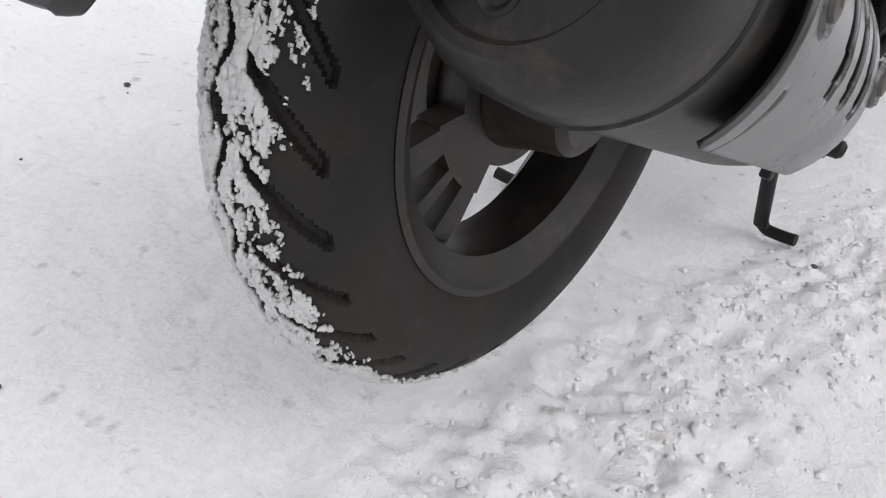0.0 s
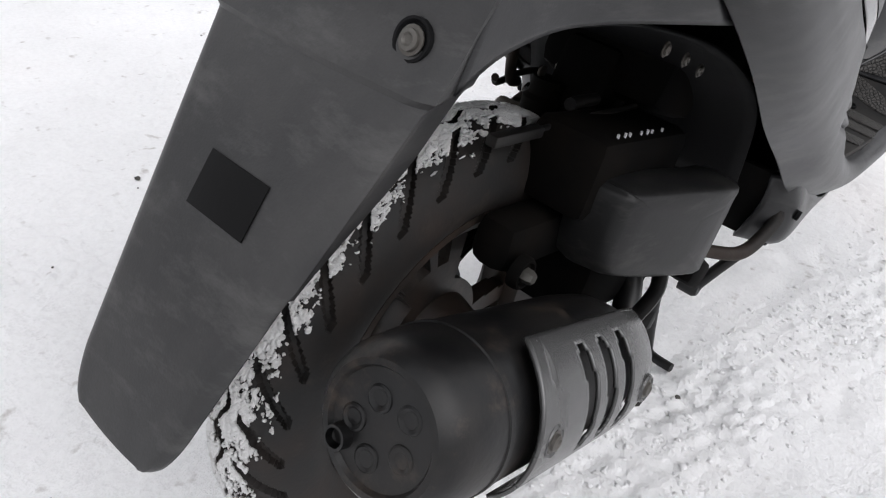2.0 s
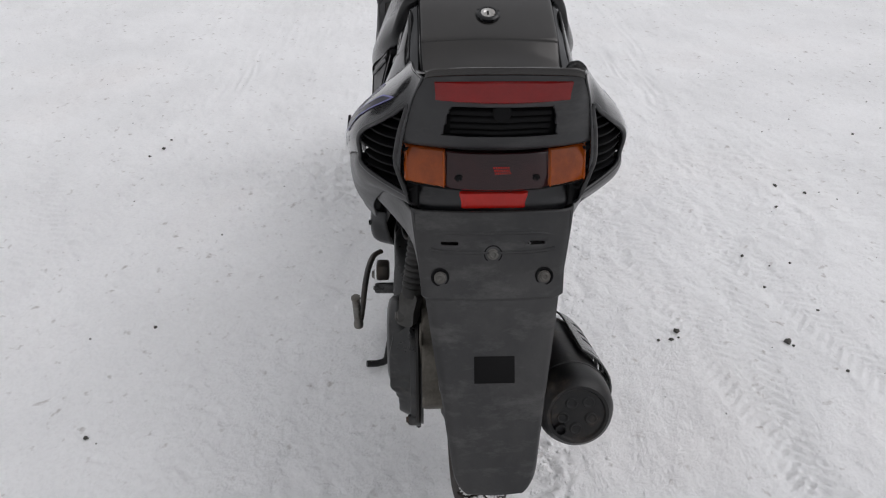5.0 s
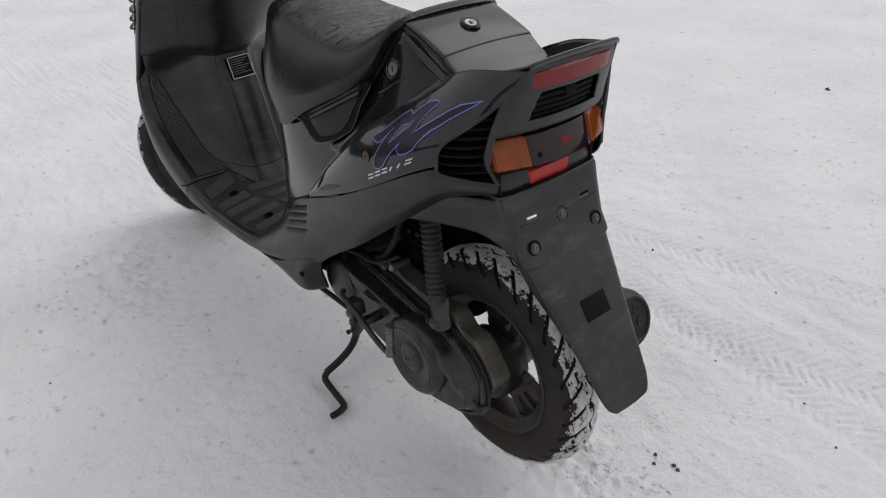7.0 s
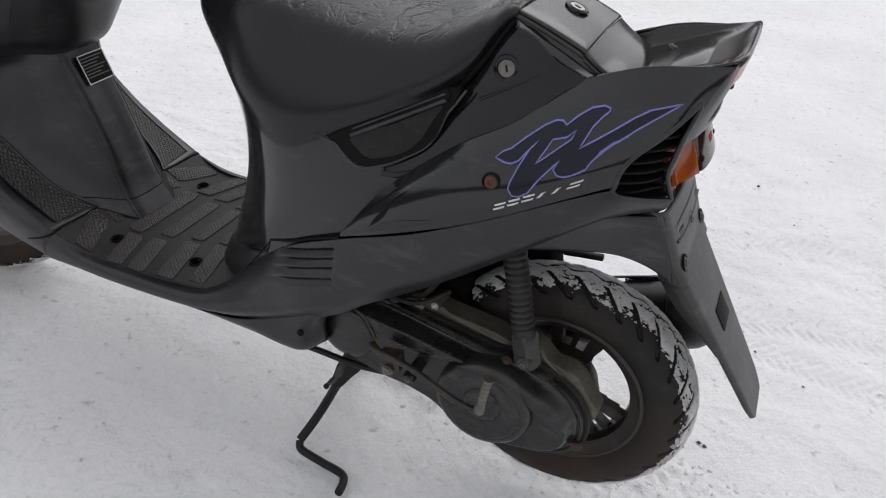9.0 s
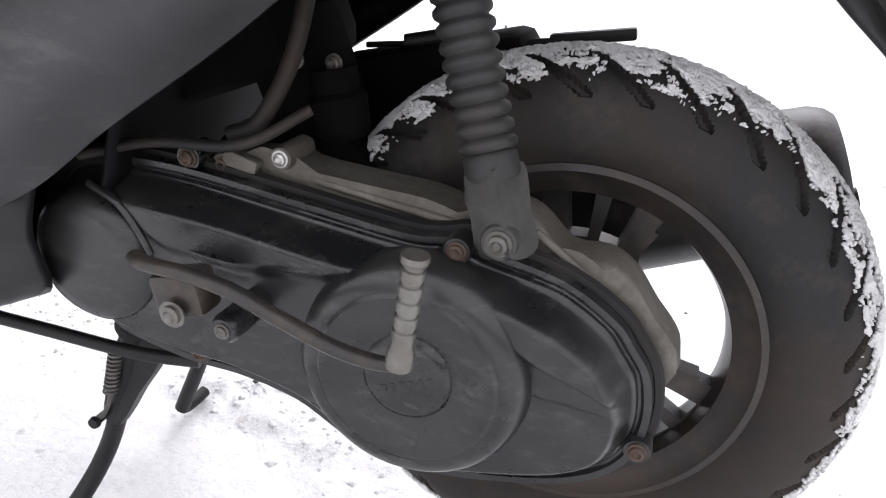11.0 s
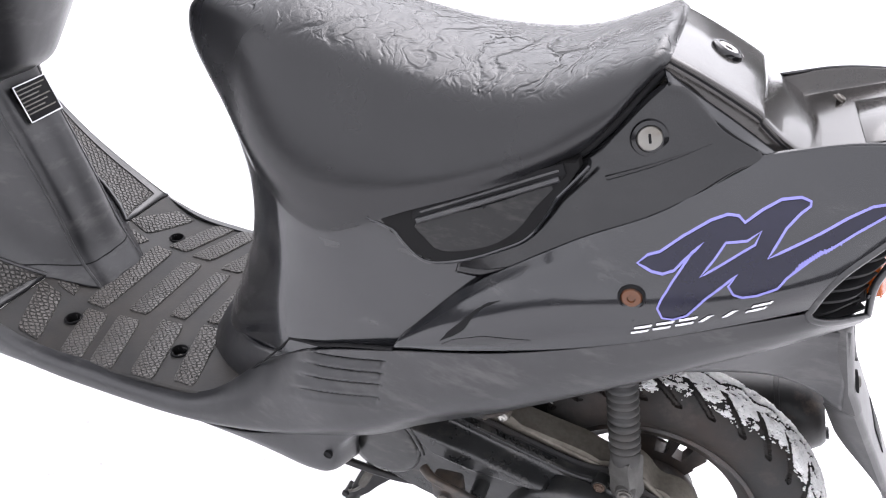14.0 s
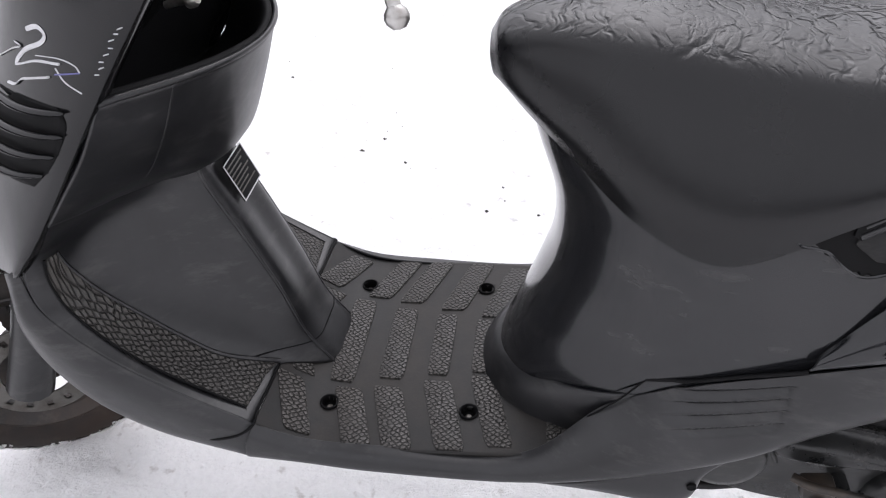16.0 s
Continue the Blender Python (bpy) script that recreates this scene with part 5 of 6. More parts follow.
def cover_line(name, pts, side, material_, r, closed=True, out=.0024):
    """A flat printed line of half width r along a path on the cover."""
    dense = []
    n = len(pts)
    for i in range(n if closed else n - 1):
        a, b = np.array(pts[i]), np.array(pts[(i + 1) % n])
        k = max(1, int(np.linalg.norm(b - a) / .006))
        dense += [a + (b - a) * j / k for j in range(k)]
    if not closed:
        dense.append(np.array(pts[-1]))
    m = len(dense)
    bm = bmesh.new()
    rows = []
    for i, p in enumerate(dense):
        before = dense[i - 1] if closed or i else p
        after = dense[(i + 1) % m] if closed or i < m - 1 else p
        d1, d2 = p - before, after - p
        d1, d2 = [d / max(np.linalg.norm(d), 1e-9) for d in (d1, d2)]
        nrm = np.array((-(d1 + d2)[1], (d1 + d2)[0]))
        nrm = nrm / max(np.linalg.norm(nrm), .9)
        row = []
        for q in (p - nrm * r, p + nrm * r):
            row.append(bm.verts.new((q[0], side * (cover_y(q[0], q[1], "cover") + out), q[1])))
        rows.append(row)
    for a, b in zip(rows, rows[1:] + (rows[:1] if closed else [])):
        bm.faces.new([a[0], a[1], b[1], b[0]])
    return part(name, bm, material_, scooter, "", 180)


GRAPHIC = [(0.096, 0.7137), (0.0896, 0.7211), (0.0811, 0.7258), (0.067, 0.7404), (0.05, 0.7558), (0.039, 0.7630), (0.031, 0.7648), (0.0255, 0.7626), (0.0157, 0.7731), (0.0042, 0.7826), (-0.009, 0.7875), (-0.016, 0.7870), (-0.0165, 0.7843),
           (-0.011, 0.7785), (-0.004, 0.7680), (0.0032, 0.7470), (-0.0045, 0.7532), (-0.0272, 0.7708), (-0.0433, 0.7837), (-0.058, 0.7933), (-0.088, 0.8031), (-0.07, 0.7896), (-0.0517, 0.7759), (-0.0375, 0.7636), (-0.0285, 0.7567),
           (-0.0139, 0.7389), (-0.0096, 0.7297), (0.0029, 0.7210), (0.0124, 0.7168), (0.0193, 0.7170), (0.0248, 0.7218), (0.0204, 0.7320), (0.0285, 0.7208), (0.0383, 0.7073), (0.0475, 0.6900), (0.0566, 0.6833), (0.0648, 0.6822), (0.0708, 0.6890),
           (0.07, 0.6964), (0.0654, 0.7127), (0.0575, 0.7335), (0.0505, 0.7426), (0.0616, 0.7273), (0.0668, 0.7191), (0.0745, 0.7141), (0.0832, 0.7127)]
NOTCH = [(0.0469, 0.7212), (0.04, 0.7355), (0.0352, 0.7473), (0.0206, 0.7532), (0.0125, 0.7616), (0.0145, 0.7528), (0.023, 0.7448)]
SLIVER = [(-0.015, 0.7400), (-0.024, 0.7509), (-0.0365, 0.7614), (-0.0455, 0.7688), (-0.03, 0.7602), (-0.02, 0.7508)]


def turned_round(pts, side, middle):
    """The same sticker read from the other side of the scooter, laid along the cover's slope."""
    return pts if side > 0 else [(middle - x, z + .55 * (2 * x - middle)) for x, z in pts]


for side in (1, -1):
    sheet, gap, sliver = (turned_round(g, side, .062) for g in (GRAPHIC, NOTCH, SLIVER))
    cover_sheet("graphic", sheet, side, decal_navy, .0024, label="dark blue angular sticker")
    cover_line("graphic_outline", sheet, side, decal_violet, .0009, out=.0034)
    cover_sheet("graphic_notch", gap, side, paint, .0029)
    cover_line("graphic_outline", gap, side, decal_violet, .0008, out=.0036)
    cover_sheet("graphic_sliver", sliver, side, decal_violet, .0030)
    # the small word below it, as plain slanted bars
    for k, lean in enumerate((.002, .002, .002, .006, .006, .004)):
        x0, z0 = .0850 - .0158 * k, .6570 + .0092 * k
        w = .0125 if k not in (3, 4) else .0040
        bars = ((0, .0030), (.0062, .0030)) if k not in (3, 4) else ((0, .0092),)
        for low, tall in bars:
            quad = [(x0 - lean * low / .009, z0 + low), (x0 - w - lean * low / .009, z0 + low + w * .55), (x0 - w - lean * (low + tall) / .009, z0 + low + w * .55 + tall), (x0 - lean * (low + tall) / .009, z0 + low + tall)]
            cover_sheet("word_stroke", turned_round(quad, side, .078), side, decal_white, .0024, .0008)
    at = aim(tuple(cover_at(.0925, .690, side, .001)), (.094, side * .6, .73))
    turned("side_reflector", [(0, .0012), (.003, .0016), (.0035, .003), (.0075, .0026), (.009, .0012), (.0092, -.002), (0, -.002)], at, dull_amber, scooter, 24, label="small round amber side reflector")
    turned("reflector_ring", [(.0090, .001), (.0096, .0026), (.0112, .0022), (.0118, -.001), (.0090, -.001)], at, plastic_dark, scooter, 24, True)
    # slit-shaped vent near the cover's front, crease below: dark sheets painted for their shade
    cover_sheet("cover_slit", [(.2518, .580), (.245, .594), (.236, .607), (.2235, .6245), (.213, .636), (.2008, .6439), (.217, .629), (.2255, .6146), (.2297, .603), (.239, .592)], side, plastic_dark, .0024, .0006)
    cover_sheet("cover_crease_shade", [(.2507, .5755), (.2379, .588), (.2094, .6051), (.1633, .6190), (.200, .5985), (.225, .5870)], side, plastic, .0021, .0006)

# grab handle recess under the seat: proud plates coloured black for its bowl's shade
for side in (1, -1):
    # the recess leans in with the panel
    lean = Matrix(((1, 0, 0, 0), (side * .11, 1, -side * .18, side * (.18 * .650 - .11 * .268 - .0005)), (0, 0, 1, 0), (0, 0, 0, 1)))
    flat = lean @ Matrix.Translation((0, side * .1525, 0)) @ (LEFT if side > 0 else at_right(0))
    well = [(.337, .690), (.318, .672), (.298, .655), (.284, .6485), (.268, .6500), (.240, .661), (.212, .678), (.196, .690), (.186, .706), (.176, .735), (.166, .772), (.250, .734)]
    plate("handle_well", ring_outline(well, 3), .009, flat, hole_plastic, scooter, .004)
    plate("well_floor", ring_outline([(.296, .686), (.286, .671), (.267, .662), (.228, .676), (.205, .697), (.193, .722), (.183, .745), (.240, .712)], 3), .0012, flat @ Matrix.Translation((0, 0, .0093)), shroud_plastic, scooter, .0005)
    rim = ring_outline([(x, z - .001) for x, z in well[:11]], 3)[:30]
    tube("well_rim", [lean @ Vector((x, side * .1612, z)) for x, z in rim], .0017, paint, scooter, 6, 60)
    plate("slot_band", [(.302, .689), (.295, .684), (.178, .748), (.173, .758), (.178, .767), (.300, .703)], .0025, flat @ Matrix.Translation((0, 0, .0098)), plastic_dark, scooter, .001)
    tube("grab_bar", [lean @ Vector(p) for p in ((.296, side * .1640, .6870), (.240, side * .1650, .7180), (.178, side * .1640, .7525))], .0028, plastic, scooter, 10, 16, 1.1)
    tube("grab_bar", [lean @ Vector(p) for p in ((.294, side * .1635, .6960), (.240, side * .1640, .7260), (.180, side * .1635, .7595))], .0017, plastic, scooter, 8, 16, 1.1)
    tube("seat_gasket", [(.240, side * .144, .712), (.205, side * .130, .738), (.172, side * .115, .766), (.150, side * .107, .795), (.132, side * .098, .825), (.119, side * .088, .848)], .0050, plastic_dark, scooter, 8, 40)
    tube("panel_crease", [tuple(cover_at(x, z, side, .0012, "panel")) for x, z in ((.140, .758), (.122, .769), (.104, .780), (.085, .792), (.066, .804))], lambda u: .0026 - .0018 * u, gloss, scooter, 8, 24)
    # joint between the post and the lower cowl
    tube("cowl_joint", [(.3025, side * .182, .5425), (.361, side * .172, .515), (.396, side * .165, .496), (.420, side * .158, .486), (.442, side * .152, .477)], .0022, plastic_dark, scooter, 8, 24)
    tube("cowl_joint", [(.442, side * .152, .476), (.468, side * .154, .440), (.4957, side * .1515, .4057)], .0012, plastic_dark, scooter, 8, 16)

# ---- rear mudguard ----
def flap_place(y, z):
    """The mudguard's sloping face: its length at a height."""
    return -.130 - .664 * (.583 - z) if z < .583 else -.130 + .40 * (z - .583)


def mudguard():
    bm = bmesh.new()
    top, step, low = .660, .558, .350
    turn = [radians(86) * k / 18 for k in range(1, 19)]
    zs = [top - (top - .381) * k / 70 for k in range(71)] + [.381 - .026 * math.sin(a) for a in turn]
    shrink = [0.0] * 71 + [.014 * (1 - math.cos(a)) for a in turn]
    n = 44
    rows = []
    for z, less in zip(zs, shrink):
        w = float(np.interp(z, [.346, .385, .470, .520, .556, .5585, .585, .640, .660], [.048, .0535, .068, .077, .083, .088, .090, .098, .100]))
        w -= less  # rounded lower corners
        proud = .003 if z > step else 0.0
        x = flap_place(0, z) - proud
        row = []
        for k in range(n + 1):
            y = w * (2 * k / n - 1)
            e = max(0.0, abs(2 * k / n - 1) - .86) / .14
            row.append(bm.verts.new((x + .005 * e**2 + .006 * (y / .1) ** 2, y, z - .007 * max(0.0, .41 - z) / .06 * max(0.0, 1 - (y / .052) ** 2))))
        s = min(max((z - .450) / .080, 0.0), 1.0)
        fw, lift = .0012 + .0268 * s * s * (3 - 2 * s), .004 * s
        row.insert(0, bm.verts.new((x + .005 + .006 * (w / .1) ** 2 + fw, -w * (1.008 - .023 * s), z + lift)))
        row.append(bm.verts.new((x + .005 + .006 * (w / .1) ** 2 + fw, w * (1.008 - .023 * s), z + lift)))
        rows.append(row)
    for a, b in zip(rows, rows[1:]):
        for k in range(len(a) - 1):
            c = (a[k].co + b[k + 1].co) / 2
            if abs(abs(c.y) - .054) < .0100 and abs(c.z - .6225) < .0036:
                continue
            if k in (0, len(a) - 2) and c.z < .455:
                continue
            bm.faces.new([a[k], a[k + 1], b[k + 1], b[k]])
    bmesh.ops.delete(bm, geom=[v for v in bm.verts if not v.link_faces], context="VERTS")
    ob = part("mudguard", bm, flap_plastic, scooter, "long matte grey-black rear mudguard flap")
    s = ob.modifiers.new("thickness", "SOLIDIFY")
    s.thickness, s.offset = .004, 0
    return ob


guard = mudguard()
for y, z in ((.066, .583), (0, .610), (-.065, .583)):
    x = flap_place(y, z) - .006
    turned("washer_cup", [(0, .000), (.0085, .000), (.010, .002), (.0115, .002), (.0120, -.003), (0, -.003)], aim((x + .003, y, z), (x - .3, y, z + .12)), plastic_dark, guard, 20)
    bolt(guard, (x + .002, y, z), (x - .3, y, z + .12), .0058, .004, dull_steel, "screw")
for z0, half in ((.6345, .080), (.6120, .078)):
    tube("moulded_ridge", [(flap_place(y, z0) - .0048 + .006 * (y / .1) ** 2, y, z0 + .004 * (abs(y) / half) ** 6 * (-1 if z0 > .62 else 1)) for y in np.linspace(-half, half, 9)], .0017, flap_plastic, guard, 6, 40)
sticker = pose(flap_place(0, .485) - .0028, -.001, .485, 0, 33.6)
box("sticker", (.0012, .051, .034), sticker, hole_plastic, guard, .0003, "square dark patch on the mudguard")
BRACKET = [
    [(-.098, .097, .656), (-.075, .104, .653), (-.045, .118, .651), (-.020, .136, .649)],
    [(-.112, .093, .612), (-.080, .098, .612), (-.040, .112, .614), (.020, .146, .622)],
    [(-.126, .089, .562), (-.090, .093, .580), (-.040, .106, .590), (.055, .150, .590)],
]
for side in (1, -1):
    patch("mudguard_wing", BRACKET, plastic, scooter, 14, 20, 0.003, side, "matte black wing of the rear mudguard")
INNER = [
    [(-.080, .090, .640), (-.080, .05, .640), (-.080, 0, .640)],
    [(-.055, .090, .590), (-.060, .05, .596), (-.060, 0, .598)],
    [(.040, .100, .575), (.040, .05, .570), (.040, 0, .570)],
    [(.160, .120, .540), (.160, .06, .530), (.160, 0, .530)],
    [(.270, .130, .470), (.270, .06, .460), (.270, 0, .460)],
    [(.310, .130, .370), (.310, .06, .370), (.310, 0, .370)],
]
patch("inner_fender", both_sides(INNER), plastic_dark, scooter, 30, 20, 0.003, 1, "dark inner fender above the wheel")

# ---- engine: drive case on the left ----
engine = new("engine")
engine.parent = scooter
tagged(engine, label="dusty black scooter engine with a long drive case")
CASE = [(.376, .368), (.384, .349), (.383, .312), (.367, .286), (.341, .263), (.323, .252), (.274, .240), (.227, .236), (.183, .225), (.149, .205), (.115, .192), (.078, .187), (.030, .193),
        (-.020, .206), (-.052, .228), (-.065, .262), (-.062, .298), (-.050, .319), (-.036, .336), (-.002, .357), (.047, .370), (.061, .377), (.076, .374), (.102, .373), (.176, .384), (.257, .396), (.314, .398), (.355, .390)]


def above(line, x, z):
    """Height of a place over a line of points that runs along x."""
    return z - np.interp(x, [p[0] for p in line], [p[1] for p in line])


def case_relief(x, z, d):
    """How far the cover stands out to the left; d is the distance to its rim."""
    y = .106 - .003 * ease(.0055, .0075, d) + .003 * ease(.009, .0105, d) + .019 * ease(.0105, .024, d)
    body = ease(.012, .026, d)
    upper = above([(.10, .352), (.15, .343), (.21, .339), (.262, .345), (.275, .352), (.300, .378), (.33, .40)], x, z)
    y = y + body * .009 * ease(-.007, .007, upper) * ease(.085, .125, x)
    rear = above([(-.06, .283), (.02, .316)], x, z)
    y = y + body * ease(.060, .030, x) * .010 * ease(-.004, .005, rear) * ease(.020, -.005, above([(-.06, .322), (.05, .374)], x, z))
    y = y + body * ease(.03, .0, x) * .004 * ease(-.004, .004, above([(-.06, .279), (.02, .286)], x, z))
    return y + .0006 * np.sin(x * 61 + 1.7 * np.sin(z * 83)) * body


def drive_case():
    edge = np.array(ring_outline(CASE, 16))
    a, b = np.array((.325, .325)), np.array((.02, .282))
    t = np.clip(((edge - a) @ (b - a)) / ((b - a) @ (b - a)), 0, 1)
    core = a + t[:, None] * (b - a)
    s = np.concatenate([np.linspace(0, .36, 34), np.linspace(.36, 1, 44)[1:]])
    P = edge[None] * (1 - s[:, None, None]) + core[None] * s[:, None, None]
    p0, p1 = edge, np.roll(edge, -1, 0)
    flat = P.reshape(-1, 2)
    dist = np.full(len(flat), 9.0)
    for q0, q1 in zip(p0, p1):
        e = q1 - q0
        w = np.clip(((flat - q0) @ e) / max(e @ e, 1e-12), 0, 1)
        dist = np.minimum(dist, np.hypot(*(flat - q0 - w[:, None] * e).T))
    Y = case_relief(flat[:, 0], flat[:, 1], dist).reshape(P.shape[:2])
    Y[0] = .102
    n, m = len(edge), len(s)
    verts = [(float(edge[k, 0]), .086, float(edge[k, 1])) for k in range(n)]
    verts += [(float(P[i, k, 0]), float(Y[i, k]), float(P[i, k, 1])) for i in range(m) for k in range(n)]
    faces = [(i * n + k, i * n + (k + 1) % n, (i + 1) * n + (k + 1) % n, (i + 1) * n + k) for i in range(m) for k in range(n)]
    me = bpy.data.meshes.new("drive_case")
    me.from_pydata(verts, [], faces)
    bm = bmesh.new()
    bm.from_mesh(me)
    bmesh.ops.remove_doubles(bm, verts=bm.verts, dist=.0004)
    return part("drive_case", bm, case_paint, engine, "dusty black belt drive case with a round raised cover", 42)


drive_case()
rim_line = [(x, .094, z) for x, z in ring_outline([(.16 + (x - .16) * 1.012, .29 + (z - .29) * 1.02) for x, z in CASE], 3)]
tube("case_seam", rim_line + rim_line[:1], .0042, black_metal, engine, 6, len(rim_line), 1.0)
ax = Matrix.Rotation(radians(-90), 4, "X")
turned("clutch_cover", [(0, .0330), (.024, .0330), (.0275, .0318), (.030, .0285), (.034, .0290), (.046, .0330), (.058, .0345), (.0605, .0330), (.0625, .0335), (.070, .0310), (.0755, .0250), (.078, .0150), (.078, 0), (0, 0)], pose(.086, .110, .288) @ ax, case_paint, engine, 72, label="round raised clutch cover", sharp=38)
turned("variator_cover", [(0, .0250), (.034, .0245), (.044, .0220), (.049, .0170), (.051, .008), (.051, 0), (0, 0)], pose(.327, .110, .326) @ ax, case_paint, engine, 56, sharp=50)
tube("case_ridge", [(.318, .128, .384), (.294, .132, .374), (.280, .133, .356), (.272, .133, .340)], lambda u: .0036 - .0012 * u, case_paint, engine, 8, 24)
for k in range(6):
    box("cast_mark", (.0042, .0012, .0055), pose(.100 - .0062 * k, .1428, .2795 + .0022 * k, 0, 12), case_paint, engine, .0003)
for x, y, z in ((.064, .113, .368), (-.060, .110, .247), (.262, .108, .250), (.256, .104, .402)):
    turned("case_boss", [(0, 0), (.0085, 0), (.0095, -.004), (.0095, -.020), (0, -.020)], aim((x, y, z), (x, y + .2, z)), case_paint, engine, 18)
    bolt(engine, (x, y, z), (x, y + .2, z), .0050, .004, rust, "case_screw")
# cast alloy gear case behind it
GEAR = [(.252, .402), (.213, .404), (.198, .412), (.188, .410), (.182, .400), (.133, .394), (.092, .390), (.062, .382), (.040, .390), (.020, .384), (-.001, .365), (-.024, .364), (-.042, .354), (-.058, .332), (-.074, .312), (-.076, .296),
        (-.050, .268), (.020, .300), (.100, .350), (.200, .385), (.250, .392)]
plate("gear_case", ring_outline(GEAR, 3), .034, at_left(.054), alloy, engine, .005, "dirty cast alloy gear case")
tube("cast_rib", [(.170, .086, .392), (.110, .087, .382), (.060, .088, .374)], .0035, alloy, engine, 8, 14)
tube("cast_rib", [(.020, .088, .378), (-.010, .089, .356), (-.045, .088, .322)], .0030, alloy, engine, 8, 14)
turned("brake_drum", [(0, .045), (.050, .045), (.060, .040), (.066, .028), (.066, 0), (0, 0)], pose(0, .012, .270) @ ax, wheel_paint, engine, 48)
for x, z in ((.192, .406), (.236, .397)):
    turned("alloy_lug", [(0, .014), (.0075, .014), (.0085, .010), (.0085, -.02), (0, -.02)], pose(x, .080, z) @ ax, alloy, engine, 18)
    bolt(engine, (x, .094, z), (x, .3, z), .0045, .004, steel if x < .2 else rust, "lug_bolt")
box("cable_clip", (.026, .010, .012), pose(.222, .092, .400, 0, -18), alloy, engine, .002)
# kick starter
kick = new("kick_starter")
kick.parent = scooter
tagged(kick, label="dull steel kick lever folded along the drive case")
tube("arm", [(.262, .160, .352), (.245, .172, .355), (.212, .179, .357), (.180, .183, .354), (.148, .186, .344), (.114, .188, .333), (.088, .190, .330), (.072, .191, .332)], lambda u: .0060 - .0010 * u, worn_lever, kick, 10, 48, .75)
box("clamp", (.036, .024, .030), pose(.230, .156, .332, 0, 12), worn_lever, kick, .005)
bolt(kick, (.229, .172, .323), (.229, .4, .323), .0068, .005, kick_steel, "clamp_bolt")
turned("boss", [(0, .02), (.008, .02), (.010, .016), (.010, -.03), (0, -.03)], pose(.196, .150, .316) @ ax, case_paint, kick, 16)
bolt(kick, (.196, .170, .316), (.196, .4, .316), .004, .003, dull_steel, "boss_screw")
ped = aim((.071, .192, .338), (.063, .193, .40))
turned("pedal", [(0, -.006), (.0078, -.006), (.0080, .003), (.0062, .008)] + [(r, .011 + .0092 * k + d) for k in range(5) for r, d in ((.0066, 0), (.0066, .0058), (.0054, .0066), (.0054, .0084))] + [(.0072, .057), (.0080, .059), (.0074, .062), (0, .063)], ped, kick_steel, kick, 16, label="knurled worn steel kick pedal")

# ---- shock absorber on the left ----
shock = new("shock_absorber")
shock.parent = scooter
tagged(shock, label="rear shock absorber in a ribbed rubber boot")
sm = aim((.036, .108, .382), (.0915, .080, .567))
ribs = [(0, .034), (.0155, .034), (.0166, .037), (.0166, .048)]
for k in range(20):
    h = .050 + .0096 * k
    w = .0140 + .0006 * min(k, 4) / 4
    ribs += [(w, h), (.0172, h + .0022), (.0178, h + .0045), (.0172, h + .0068), (w, h + .009)]
ribs += [(.014, .248), (0, .248)]
turned("rubber_boot", ribs, sm, boot_rubber, shock, 28, label="ribbed black rubber boot", sharp=60)
CLEVIS = [(-.0125, -.012), (.0125, -.012), (.0130, .012), (.0135, .040), (-.0135, .040), (-.0130, .012)]
plate("clevis", ring_outline(CLEVIS, 4), .026, sm @ Matrix.Rotation(radians(90), 4, "X") @ Matrix.Translation((0, 0, -.013)), dark_alloy, shock, .004, "dull grey alloy lower clevis")
turned("eye", [(0, .004), (.0105, .004), (.0115, .002), (.0115, -.022), (0, -.022)], pose(.036, .120, .382) @ ax, dark_alloy, shock, 24)
bolt(shock, (.036, .124, .382), (.036, .4, .382), .0062, .006, dull_steel, "shock_bolt")

# ---- exhaust on the right ----
exhaust = new("exhaust")
exhaust.parent = scooter
tagged(exhaust, label="black exhaust silencer with a slotted grey heat shield")
EA, EB = (-.188, -.121, .388), (.120, -.125, .270)
em = aim(EA, EB)
turned("silencer", [(0, .006), (.036, .004), (.038, .001), (.042, .001), (.048, .007), (.0525, .018), (.0550, .042), (.0555, .225), (.053, .262), (.044, .295), (.028, .318), (.022, .325), (0, .325)], em, exhaust_black, exhaust, 56, label="heat-worn black silencer with rust specks")
end = [(0.018, 60), (0.022, 130), (0.020, 200), (0.022, 275), (0.021, 345)]
for r, a in end:
    c = (r * math.cos(radians(a)), r * math.sin(radians(a)))
    turned("end_dimple", [(0, .0040), (.0036, .0036), (.0058, .0018), (.0072, .0012), (.0086, .0020), (.0096, .0045)], em @ pose(c[0], c[1], .0022), exhaust_black, exhaust, 18)
turned("outlet", [(.0062, -.003), (.0080, -.003), (.0085, .012), (.006, .012)], em @ pose(*(em.inverted() @ Vector((-.188, -.098, .366))).xy, 0), exhaust_black, exhaust, 20, True, "short black tail pipe outlet")
turned("seam_ring", [(.0545, .052), (.0562, .053), (.0562, .058), (.0545, .059)], em, exhaust_black, exhaust, 56, True)


